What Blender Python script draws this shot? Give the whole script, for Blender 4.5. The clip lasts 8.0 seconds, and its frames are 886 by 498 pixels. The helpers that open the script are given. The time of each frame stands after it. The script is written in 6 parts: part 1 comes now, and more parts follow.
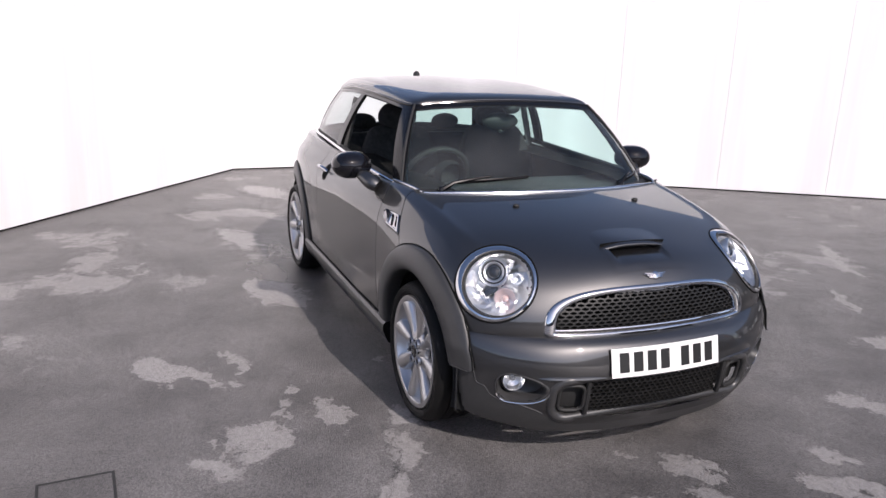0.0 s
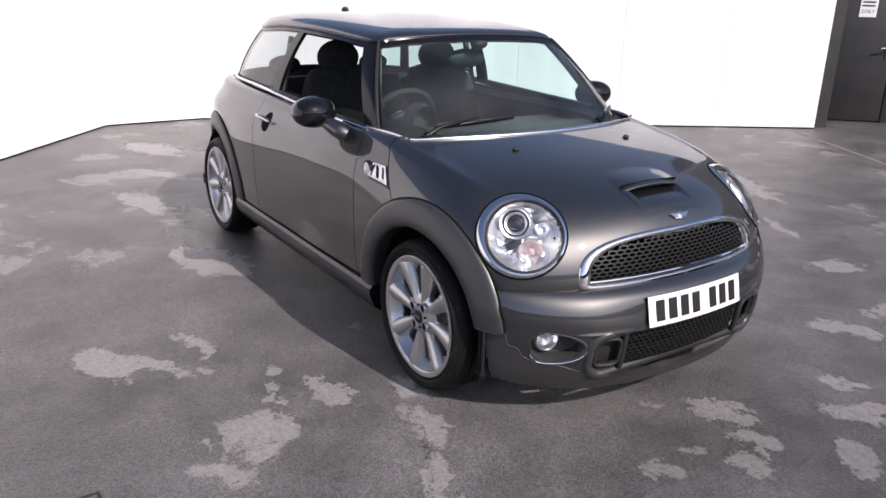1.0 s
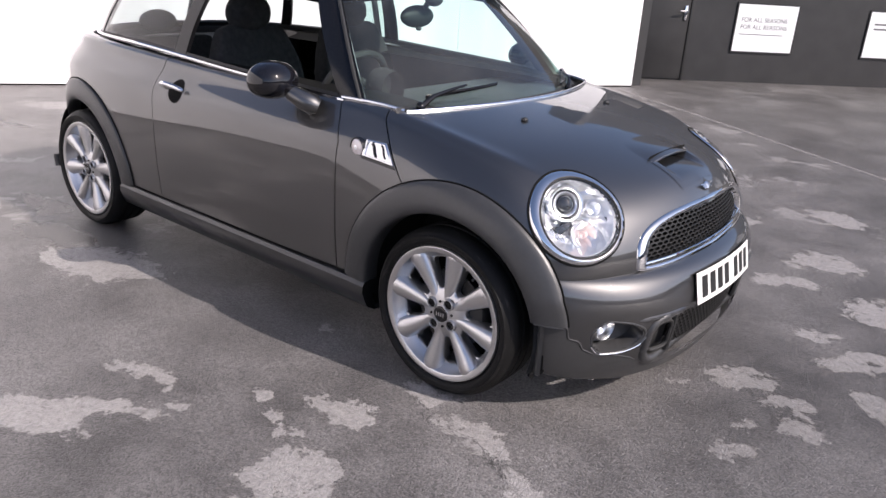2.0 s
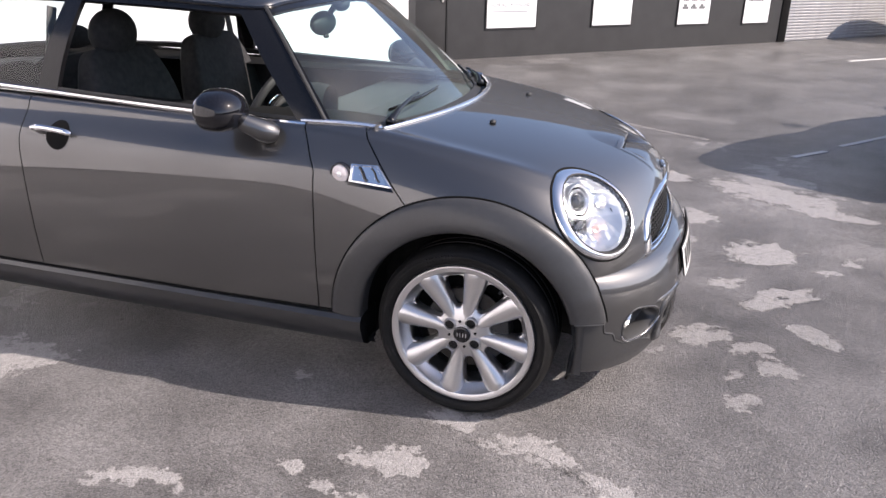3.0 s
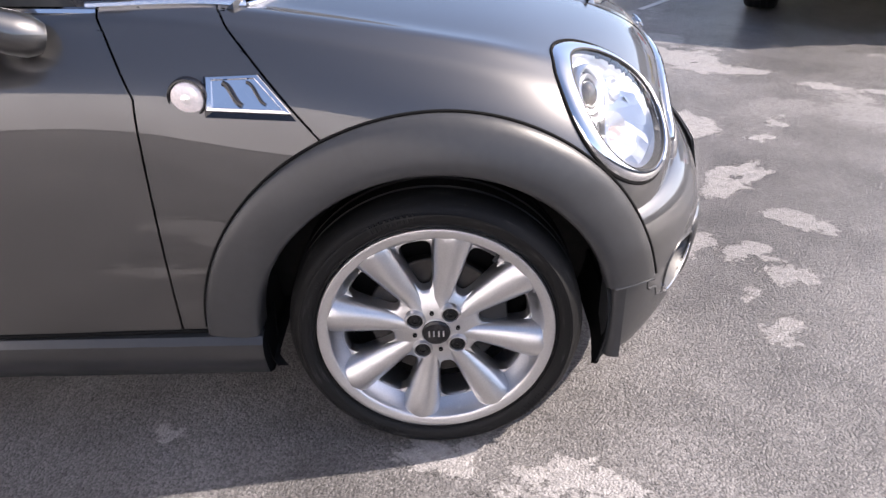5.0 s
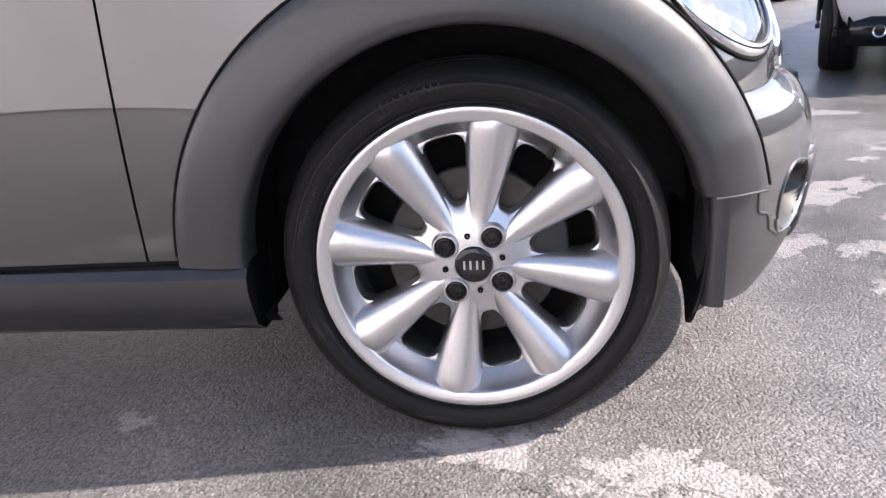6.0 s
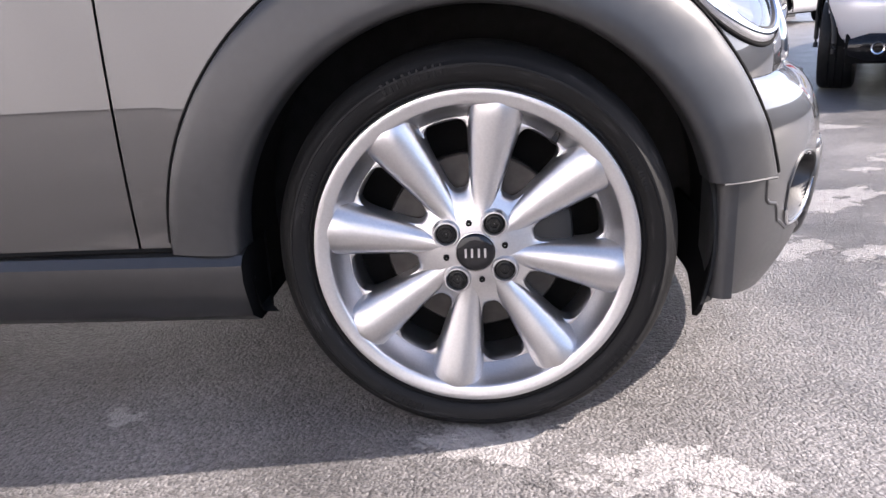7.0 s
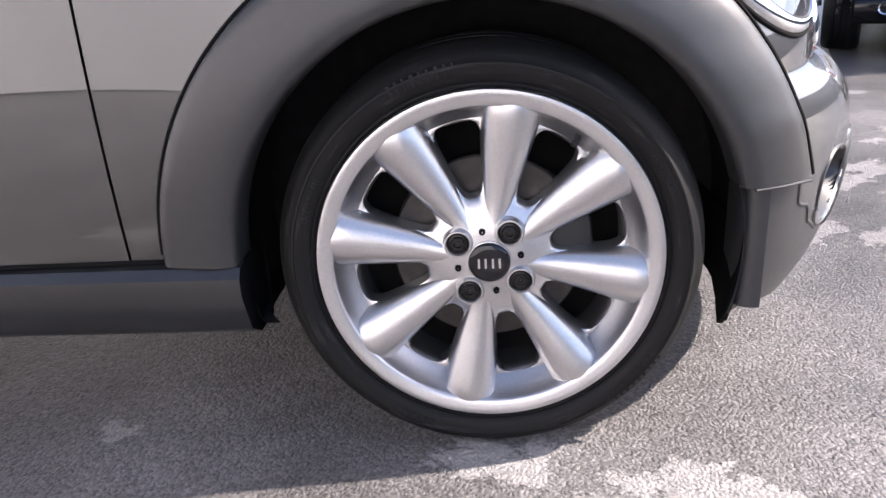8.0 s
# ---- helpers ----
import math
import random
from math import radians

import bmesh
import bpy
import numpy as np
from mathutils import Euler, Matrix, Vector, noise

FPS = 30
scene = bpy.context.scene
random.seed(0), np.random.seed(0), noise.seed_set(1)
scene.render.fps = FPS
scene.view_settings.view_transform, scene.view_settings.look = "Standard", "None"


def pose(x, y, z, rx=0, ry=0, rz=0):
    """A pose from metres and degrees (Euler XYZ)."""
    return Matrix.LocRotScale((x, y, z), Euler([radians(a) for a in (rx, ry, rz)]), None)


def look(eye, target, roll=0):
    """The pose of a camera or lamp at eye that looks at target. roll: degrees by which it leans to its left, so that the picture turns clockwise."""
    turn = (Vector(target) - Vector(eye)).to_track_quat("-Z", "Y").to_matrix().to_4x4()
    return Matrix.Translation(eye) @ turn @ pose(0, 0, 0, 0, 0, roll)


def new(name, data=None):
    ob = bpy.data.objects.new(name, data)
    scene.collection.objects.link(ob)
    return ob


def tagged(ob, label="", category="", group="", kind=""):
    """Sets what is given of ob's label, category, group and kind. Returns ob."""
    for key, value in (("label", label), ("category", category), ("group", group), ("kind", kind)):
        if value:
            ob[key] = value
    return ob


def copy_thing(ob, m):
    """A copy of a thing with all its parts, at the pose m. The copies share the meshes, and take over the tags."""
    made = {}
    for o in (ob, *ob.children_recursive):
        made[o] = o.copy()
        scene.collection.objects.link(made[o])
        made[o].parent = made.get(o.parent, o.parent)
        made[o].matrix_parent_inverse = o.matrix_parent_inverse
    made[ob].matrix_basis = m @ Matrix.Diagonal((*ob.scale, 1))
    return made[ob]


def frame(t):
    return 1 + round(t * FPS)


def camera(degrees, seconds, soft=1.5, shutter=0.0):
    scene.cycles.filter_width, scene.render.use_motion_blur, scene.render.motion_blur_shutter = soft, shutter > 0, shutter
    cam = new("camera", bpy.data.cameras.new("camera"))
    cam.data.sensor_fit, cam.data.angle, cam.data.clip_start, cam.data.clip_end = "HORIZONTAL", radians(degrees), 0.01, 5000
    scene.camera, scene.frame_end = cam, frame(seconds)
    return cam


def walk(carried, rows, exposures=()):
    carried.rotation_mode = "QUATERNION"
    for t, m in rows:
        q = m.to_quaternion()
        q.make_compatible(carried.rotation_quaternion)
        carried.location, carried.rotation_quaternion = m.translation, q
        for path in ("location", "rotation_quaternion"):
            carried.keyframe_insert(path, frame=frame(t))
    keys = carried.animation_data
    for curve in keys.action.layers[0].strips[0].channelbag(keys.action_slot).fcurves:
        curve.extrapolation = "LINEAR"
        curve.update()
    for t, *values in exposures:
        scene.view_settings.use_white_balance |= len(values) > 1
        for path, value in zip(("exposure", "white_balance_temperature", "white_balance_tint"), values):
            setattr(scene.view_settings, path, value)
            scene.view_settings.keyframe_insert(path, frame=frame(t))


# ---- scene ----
import collections

cam = camera(60.3, 8.0)
EXPOSURES = [(t, stops, kelvin, 16) for t, stops, kelvin in ((0, 0.52, 6650), (1, 0.62, 6680), (2.5, 1.23, 6830), (3.5, 1.58, 6960), (4.5, 1.70, 6960), (5.2, 1.77, 6930), (6.5, 2.07, 6830), (8, 1.97, 6830))]
PATH = [
    (0, (2.953, -1.937, 1.624), (1.173, -1.187, 1.106), 2.0),
    (0.5, (2.754, -2.133, 1.581), (1.025, -1.275, 1.06), 1.6),
    (1, (2.392, -2.312, 1.545), (0.82, -1.255, 0.904), 1.4),
    (1.2, (2.206, -2.36, 1.542), (0.72, -1.212, 0.855), 1.1),
    (2.3, (1.231, -2.848, 1.471), (0.231, -1.268, 0.761), 3.2),
    (2.5, (1.052, -2.887, 1.504), (0.168, -1.243, 0.785), 2.0),
    (3, (0.616, -3.035, 1.5), (0.063, -1.253, 0.78), 1.2),
    (3.5, (0.28, -3.014, 1.497), (0.065, -1.207, 0.668), -0.7),
    (4, (0.092, -2.834, 1.504), (0.079, -1.036, 0.629), -0.9),
    (4.5, (0.024, -2.49, 1.433), (0.07, -0.716, 0.51), -0.6),
    (5, (0.014, -2.135, 1.242), (0.018, -0.389, 0.266), -1.0),
    (5.2, (0.019, -2.024, 1.098), (-0.036, -0.259, 0.16), -2.1),
    (6.3, (0.048, -1.947, 0.671), (-0.108, -0.043, 0.077), -3.1),
    (6.5, (0.041, -1.948, 0.657), (-0.112, -0.041, 0.073), -3.0),
    (7, (0.036, -1.936, 0.663), (-0.11, -0.034, 0.063), -2.8),
    (7.5, (0.038, -1.925, 0.654), (-0.113, -0.027, 0.041), -3.1),
    (8, (0.006, -1.841, 0.715), (-0.125, 0.025, 0.007), -3.2),
]
walk(cam, [(t, look(eye, target, roll)) for t, eye, target, roll in PATH], EXPOSURES)

# ---- light ----
SUN_WAY = Vector((-1.22, -0.215, -1.0)).normalized()
world = bpy.data.worlds.new("sky")
scene.world = world
world.use_nodes = True
wn = world.node_tree.nodes
sky = wn.new("ShaderNodeTexSky")
sky.sky_type, sky.sun_disc = "NISHITA", False
sky.sun_elevation = math.asin(-SUN_WAY.z)
sky.sun_rotation = math.atan2(-SUN_WAY.x, -SUN_WAY.y)
sky.altitude, sky.dust_density, sky.air_density, sky.ozone_density = 50, 1.0, 0.65, 0.45
world.node_tree.links.new(sky.outputs[0], wn["Background"].inputs[0])
wn["Background"].inputs[1].default_value = 0.12
sun = new("sun", bpy.data.lights.new("sun", "SUN"))
sun.data.energy, sun.data.angle, sun.data.color = 3.15, radians(0.55), (1.0, 0.95, 0.9)
sun.rotation_euler = SUN_WAY.to_track_quat("-Z", "Y").to_euler()
sun.location = (10, 3, 12)
scene.view_settings.exposure = 0.0


# ---- materials ----
def material(name, base, rough=0.5, metal=0.0, coat=0.0, spread=0.0, scale=20.0, bump=0.0, bump_scale=200.0, coat_rough=0.03, detail=4.0):
    """A surface with a base colour that varies by noise, fine relief and an optional lacquer."""
    m = bpy.data.materials.new(name)
    m.use_nodes = True
    t = m.node_tree
    p = t.nodes["Principled BSDF"]
    p.inputs["Base Color"].default_value = (*base, 1)
    p.inputs["Roughness"].default_value = rough
    p.inputs["Metallic"].default_value = metal
    p.inputs["Coat Weight"].default_value = coat
    p.inputs["Coat Roughness"].default_value = coat_rough
    pos = t.nodes.new("ShaderNodeTexCoord")
    if spread:
        n = t.nodes.new("ShaderNodeTexNoise")
        n.inputs["Scale"].default_value, n.inputs["Detail"].default_value = scale, detail
        t.links.new(pos.outputs["Object"], n.inputs["Vector"])
        r = t.nodes.new("ShaderNodeMapRange")
        r.inputs["From Min"].default_value, r.inputs["From Max"].default_value = 0.3, 0.7
        r.inputs["To Min"].default_value, r.inputs["To Max"].default_value = 1 - spread, 1 + spread
        t.links.new(n.outputs["Fac"], r.inputs["Value"])
        mul = t.nodes.new("ShaderNodeVectorMath")
        mul.operation = "SCALE"
        mul.inputs[0].default_value = base
        t.links.new(r.outputs["Result"], mul.inputs["Scale"])
        t.links.new(mul.outputs[0], p.inputs["Base Color"])
        rr = t.nodes.new("ShaderNodeMapRange")
        rr.inputs["To Min"].default_value, rr.inputs["To Max"].default_value = rough * 0.85, min(1, rough * 1.15)
        t.links.new(n.outputs["Fac"], rr.inputs["Value"])
        t.links.new(rr.outputs["Result"], p.inputs["Roughness"])
    if bump:
        n2 = t.nodes.new("ShaderNodeTexNoise")
        n2.inputs["Scale"].default_value, n2.inputs["Detail"].default_value = bump_scale, 3
        t.links.new(pos.outputs["Object"], n2.inputs["Vector"])
        b = t.nodes.new("ShaderNodeBump")
        b.inputs["Strength"].default_value, b.inputs["Distance"].default_value = bump, 0.002
        t.links.new(n2.outputs["Fac"], b.inputs["Height"])
        t.links.new(b.outputs["Normal"], p.inputs["Normal"])
    return m


def glass(name, tint, gloss=1.0, rough=0.0, haze=0.0):
    """Thin pane: tinted see-through with mirror gloss by angle, and a dusty film whose haze paints in pale reflections.
    """
    m = bpy.data.materials.new(name)
    m.use_nodes = True
    t = m.node_tree
    t.nodes.remove(t.nodes["Principled BSDF"])
    clear, shine, mix, fr = (t.nodes.new(k) for k in ("ShaderNodeBsdfTransparent", "ShaderNodeBsdfGlossy", "ShaderNodeMixShader", "ShaderNodeLayerWeight"))
    clear.inputs[0].default_value = (*tint, 1)
    shine.inputs["Roughness"].default_value = rough
    shine.inputs["Color"].default_value = (gloss, gloss, gloss, 1)
    fr.inputs["Blend"].default_value = 0.5
    five, lift = t.nodes.new("ShaderNodeMath"), t.nodes.new("ShaderNodeMath")
    five.operation, lift.operation = "POWER", "MULTIPLY_ADD"
    five.inputs[1].default_value, lift.inputs[1].default_value, lift.inputs[2].default_value = 5.0, 0.95, 0.045
    t.links.new(fr.outputs["Facing"], five.inputs[0])
    t.links.new(five.outputs[0], lift.inputs[0])
    t.links.new(lift.outputs[0], mix.inputs[0])
    if haze:
        film, over = t.nodes.new("ShaderNodeBsdfDiffuse"), t.nodes.new("ShaderNodeMixShader")
        film.inputs["Color"].default_value = (0.55, 0.55, 0.55, 1)
        smear = t.nodes.new("ShaderNodeTexNoise")
        smear.inputs["Scale"].default_value, smear.inputs["Detail"].default_value = 3.5, 5
        t.links.new(t.nodes.new("ShaderNodeTexCoord").outputs["Object"], smear.inputs["Vector"])
        amount = t.nodes.new("ShaderNodeMapRange")
        amount.inputs["From Min"].default_value, amount.inputs["From Max"].default_value = 0.35, 0.75
        amount.inputs["To Min"].default_value, amount.inputs["To Max"].default_value = 0.3 * haze, 2.2 * haze
        t.links.new(smear.outputs["Fac"], amount.inputs["Value"])
        t.links.new(amount.outputs["Result"], over.inputs[0])
        t.links.new(clear.outputs[0], over.inputs[1])
        t.links.new(film.outputs[0], over.inputs[2])
        t.links.new(over.outputs[0], mix.inputs[1])
    else:
        t.links.new(clear.outputs[0], mix.inputs[1])
    t.links.new(shine.outputs[0], mix.inputs[2])
    t.links.new(mix.outputs[0], t.nodes["Material Output"].inputs[0])
    return m


PAINT = material("grey_metallic_paint", (0.066, 0.0656, 0.0668), 0.45, 0.95, 1.0, 0.05, 900, 0.0, 200, 0.008)
PAINT.node_tree.nodes["Principled BSDF"].inputs["Coat IOR"].default_value = 1.72
CLAD = material("dark_grey_plastic", (0.033, 0.033, 0.0338), 0.40, 0.0, 0.15, 0.08, 60, 0.10, 900, 0.25)
SILLMAT = material("dark_moulded_trim", (0.021, 0.021, 0.022), 0.30, 0.0, 0.4, 0.08, 60, 0.0, 900, 0.10)
BLACK_GLOSS = material("black_gloss", (0.006, 0.006, 0.008), 0.05, 0.0, 0.0)
BLACK = material("black_plastic", (0.016, 0.016, 0.016), 0.6, 0, 0, 0.2, 80, 0.1, 500)
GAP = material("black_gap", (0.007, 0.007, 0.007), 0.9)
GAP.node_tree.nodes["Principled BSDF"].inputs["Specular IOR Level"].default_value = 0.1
RUBBER = material("tyre_rubber", (0.0075, 0.0073, 0.0073), 0.55, 0, 0, 0.45, 28, 0.2, 500)
RUBBER.node_tree.nodes["Principled BSDF"].inputs["Specular IOR Level"].default_value = 0.22


def scuffed_rubber(xc, zc):
    """Tyre rubber with pale dusty scuffs that run round the wheel at (xc, zc)."""
    m = material("scuffed_tyre_rubber", (0.0075, 0.0073, 0.0073), 0.6, 0, 0, 0, 28, 0.25, 500)
    t = m.node_tree
    N, L = t.nodes.new, t.links.new
    p = t.nodes["Principled BSDF"]
    p.inputs["Specular IOR Level"].default_value = 0.22
    parts_of = N("ShaderNodeSeparateXYZ")
    L(t.nodes["Texture Coordinate"].outputs["Object"], parts_of.inputs[0])

    def calc(op, a, b):
        n = N("ShaderNodeMath")
        n.operation = op
        for i, v in enumerate((a, b)):
            if isinstance(v, (int, float)):
                n.inputs[i].default_value = v
            else:
                L(v, n.inputs[i])
        return n.outputs[0]

    x, z = calc("SUBTRACT", parts_of.outputs[0], xc), calc("SUBTRACT", parts_of.outputs[2], zc)
    radius = calc("SQRT", calc("ADD", calc("MULTIPLY", x, x), calc("MULTIPLY", z, z)), 0)
    way = N("ShaderNodeCombineXYZ")
    L(calc("MULTIPLY", radius, 150.0), way.inputs[0])
    L(calc("MULTIPLY", calc("ARCTAN2", z, x), 3.0), way.inputs[1])
    n = N("ShaderNodeTexNoise")
    n.inputs["Scale"].default_value, n.inputs["Detail"].default_value, n.inputs["Roughness"].default_value = 1.0, 9, 0.7
    L(way.outputs[0], n.inputs["Vector"])
    r = N("ShaderNodeMapRange")
    r.inputs["From Min"].default_value, r.inputs["From Max"].default_value = 0.56, 0.74
    L(n.outputs["Fac"], r.inputs["Value"])
    mix = N("ShaderNodeMix")
    mix.data_type = "RGBA"
    mix.inputs["A"].default_value, mix.inputs["B"].default_value = (0.0065, 0.0063, 0.0063, 1), (0.055, 0.052, 0.050, 1)
    L(r.outputs["Result"], mix.inputs["Factor"])
    L(mix.outputs["Result"], p.inputs["Base Color"])
    return m


CHROME = material("chrome", (0.72, 0.72, 0.73), 0.05, 1.0)
ALLOY = material("silver_alloy", (0.56, 0.555, 0.56), 0.33, 0.95, 0.35, 0.05, 260, 0.05, 700, 0.12)
# bright metal that paints the sun's highlight onto the bonnet's edge
EDGE_GLINT = material("edge_highlight_metal", (0.74, 0.74, 0.75), 0.24, 1.0)
SATIN = material("satin_black", (0.006, 0.006, 0.007), 0.16, 0, 0, 0.1, 60)
SATIN.node_tree.nodes["Principled BSDF"].inputs["Specular IOR Level"].default_value = 0.35
REFLECTOR = material("lamp_reflector", (0.93, 0.93, 0.94), 0.31, 1.0)
LAMP_DARK = material("dark_lamp_glass", (0.02, 0.022, 0.026), 0.03, 0, 0.5)
LINER = material("black_liner_felt", (0.02, 0.02, 0.02), 0.85, 0, 0, 0.3, 40, 0.3, 300)
LINER.node_tree.nodes["Principled BSDF"].inputs["Specular IOR Level"].default_value = 0.15
STEEL = material("brake_steel", (0.055, 0.052, 0.05), 0.45, 0.9, 0, 0.2, 60)
FABRIC = material("black_fabric", (0.030, 0.029, 0.030), 0.9, 0, 0, 0.3, 40, 0.3, 900)
FABRIC.node_tree.nodes["Principled BSDF"].inputs["Specular IOR Level"].default_value = 0.2
DASH = material("dark_dashboard", (0.05, 0.05, 0.052), 0.6, 0, 0, 0.2, 30, 0.2, 900)
# the windscreen's pale film stands in for dashboard reflections as well as dirt
SCREEN = glass("windscreen_glass", (0.62, 0.86, 0.80), 1.0, 0.0, 0.028)
DARKGLASS = glass("tinted_side_glass", (0.74, 0.79, 0.78), 0.9)
PRIVACY = glass("dark_rear_glass", (0.16, 0.17, 0.18), 0.9)
LENS = glass("lamp_glass", (0.95, 0.96, 0.96))
RED_LENS = material("red_lamp_plastic", (0.45, 0.02, 0.025), 0.12, 0, 1.0)
AMBER = material("pale_indicator_lens", (0.78, 0.70, 0.67), 0.15, 0, 1.0, 0.1, 200)
BULB = material("pink_bulb_glass", (0.60, 0.43, 0.41), 0.1, 0, 0.6)
PLATE_W = material("white_plate", (0.80, 0.80, 0.78), 0.3, 0, 0.5)
PLATE_Y = material("yellow_plate", (0.75, 0.55, 0.08), 0.3, 0, 0.5)
INK = material("black_ink", (0.015, 0.015, 0.015), 0.4)
SILVER = material("silver_paint", (0.70, 0.69, 0.70), 0.35, 0.3, 1.0, 0.05, 500)
MESH = material("matt_black_mesh", (0.006, 0.006, 0.006), 0.5)
CREAM = material("cream_trim", (0.55, 0.53, 0.5), 0.8)


# ---- shapes ----
def natural(P, ts):
    """Natural cubic spline through P at whole steps, read at ts."""
    P = np.asarray(P, float)
    k = len(P)
    flat = P.reshape(k, -1)
    A, r = np.eye(k), np.zeros_like(flat)
    for i in range(1, k - 1):
        A[i, i - 1 : i + 2] = 1, 4, 1
        r[i] = 6 * (flat[i - 1] - 2 * flat[i] + flat[i + 1])
    M = np.linalg.solve(A, r)
    ts = np.clip(np.asarray(ts, float), 0, k - 1)
    i = np.minimum(ts.astype(int), k - 2)
    f = (ts - i)[:, None]
    g = 1 - f
    out = g * flat[i] + f * flat[i + 1] + ((g**3 - g) * M[i] + (f**3 - f) * M[i + 1]) / 6
    return out.reshape((len(ts),) + P.shape[1:])


def mesh_of(name, verts, faces, mat, smooth=True):
    me = bpy.data.meshes.new(name)
    me.from_pydata([tuple(v) for v in verts], [], faces)
    me.materials.append(mat)
    if smooth:
        me.polygons.foreach_set("use_smooth", [True] * len(me.polygons))
    me.update()
    return me


def sheet(G, close_u=False, close_v=False, flip=False):
    """Verts and quads of a grid of points G[i][j]."""
    G = np.asarray(G, float)
    n, m = G.shape[:2]
    faces = []
    for i in range(n if close_u else n - 1):
        for j in range(m if close_v else m - 1):
            a, b, c, d = i * m + j, i * m + (j + 1) % m, (i + 1) % n * m + (j + 1) % m, (i + 1) % n * m + j
            faces.append((a, d, c, b) if flip else (a, b, c, d))
    return G.reshape(-1, 3), faces


def join(*pieces):
    V, F, base = [], [], 0
    for v, f in pieces:
        V += [tuple(p) for p in v]
        F += [tuple(i + base for i in q) for q in f]
        base += len(v)
    return V, F


def lathe(profile, axis="y", n=72, sign=1.0):
    """Turns (radius, depth) round an axis; depth runs along the axis."""
    P = []
    for r, d in profile:
        a = np.linspace(0, 2 * np.pi, n, endpoint=False)
        c, s, z = r * np.cos(a), r * np.sin(a), np.full(n, d * sign)
        P.append(np.stack({"y": (c, z, s), "x": (z, c, s), "z": (c, s, z)}[axis], -1))
    return sheet(P, close_v=True)


def tube(path, r, n=10, closed=False, flat=1.0, up=(0, 0, 1)):
    """A round or flattened bar along a path; r may vary."""
    P = np.asarray(path, float)
    k = len(P)
    R = np.full(k, r) if np.isscalar(r) else np.asarray(r, float)
    T = np.roll(P, -1, 0) - np.roll(P, 1, 0) if closed else np.gradient(P, axis=0)
    T /= np.linalg.norm(T, axis=1)[:, None] + 1e-9
    side = np.cross(T, np.asarray(up, float))
    side /= np.linalg.norm(side, axis=1)[:, None] + 1e-9
    top = np.cross(side, T)
    a = np.linspace(0, 2 * np.pi, n, endpoint=False)
    G = P[:, None] + R[:, None, None] * (np.cos(a)[None, :, None] * side[:, None] + flat * np.sin(a)[None, :, None] * top[:, None])
    v, f = sheet(G, close_u=closed, close_v=True)
    if not closed:
        f += [tuple(range(n)), tuple(range(k * n - 1, (k - 1) * n - 1, -1))]
    return v, f


def box(x0, x1, y0, y1, z0, z1, bevel=0.0):
    bm = bmesh.new()
    bmesh.ops.create_cube(bm, size=1)
    for v in bm.verts:
        v.co = ((x0 + x1) / 2 + v.co.x * (x1 - x0), (y0 + y1) / 2 + v.co.y * (y1 - y0), (z0 + z1) / 2 + v.co.z * (z1 - z0))
    if bevel:
        bmesh.ops.bevel(bm, geom=bm.edges[:], offset=bevel, segments=2, affect="EDGES", profile=0.5)
    bm.verts.ensure_lookup_table()
    out = [tuple(v.co) for v in bm.verts], [tuple(v.index for v in f.verts) for f in bm.faces]
    bm.free()
    return out


def ball(c, r, n=24, m=14):
    c, r = np.asarray(c, float), np.broadcast_to(np.asarray(r, float), 3)
    th = np.linspace(0.001, np.pi - 0.001, m)
    ph = np.linspace(0, 2 * np.pi, n, endpoint=False)
    G = np.stack([np.sin(th)[:, None] * np.cos(ph), np.sin(th)[:, None] * np.sin(ph), np.cos(th)[:, None] * np.ones(n)], -1)
    return sheet(c + G * r, close_v=True, flip=True)


def turned(piece, m):
    v, f = piece
    return [tuple(m @ Vector(p)) for p in v], f


def mirrored(piece):
    v, f = piece
    return [(p[0], -p[1], p[2]) for p in v], [q[::-1] for q in f]


def solid(piece, depth):
    """Gives a sheet a thickness, against its normals."""
    bm = bmesh.new()
    vs = [bm.verts.new(p) for p in piece[0]]
    for q in piece[1]:
        bm.faces.new([vs[i] for i in q])
    bmesh.ops.recalc_face_normals(bm, faces=bm.faces)
    bmesh.ops.solidify(bm, geom=bm.faces[:], thickness=depth)
    bm.verts.index_update()
    out = [tuple(v.co) for v in bm.verts], [tuple(v.index for v in f.verts) for f in bm.faces]
    bm.free()
    return out


def part(name, piece, mat, parent=None, label="", smooth=True, sharp=35):
    """One mesh object, under a thing or a part."""
    me = piece if isinstance(piece, bpy.types.Mesh) else mesh_of(name, piece[0], piece[1], mat, smooth)
    ob = new(name, me)
    if smooth and sharp and not isinstance(piece, bpy.types.Mesh):
        me.set_sharp_from_angle(angle=radians(sharp))
    ob.parent = parent
    return tagged(ob, label)


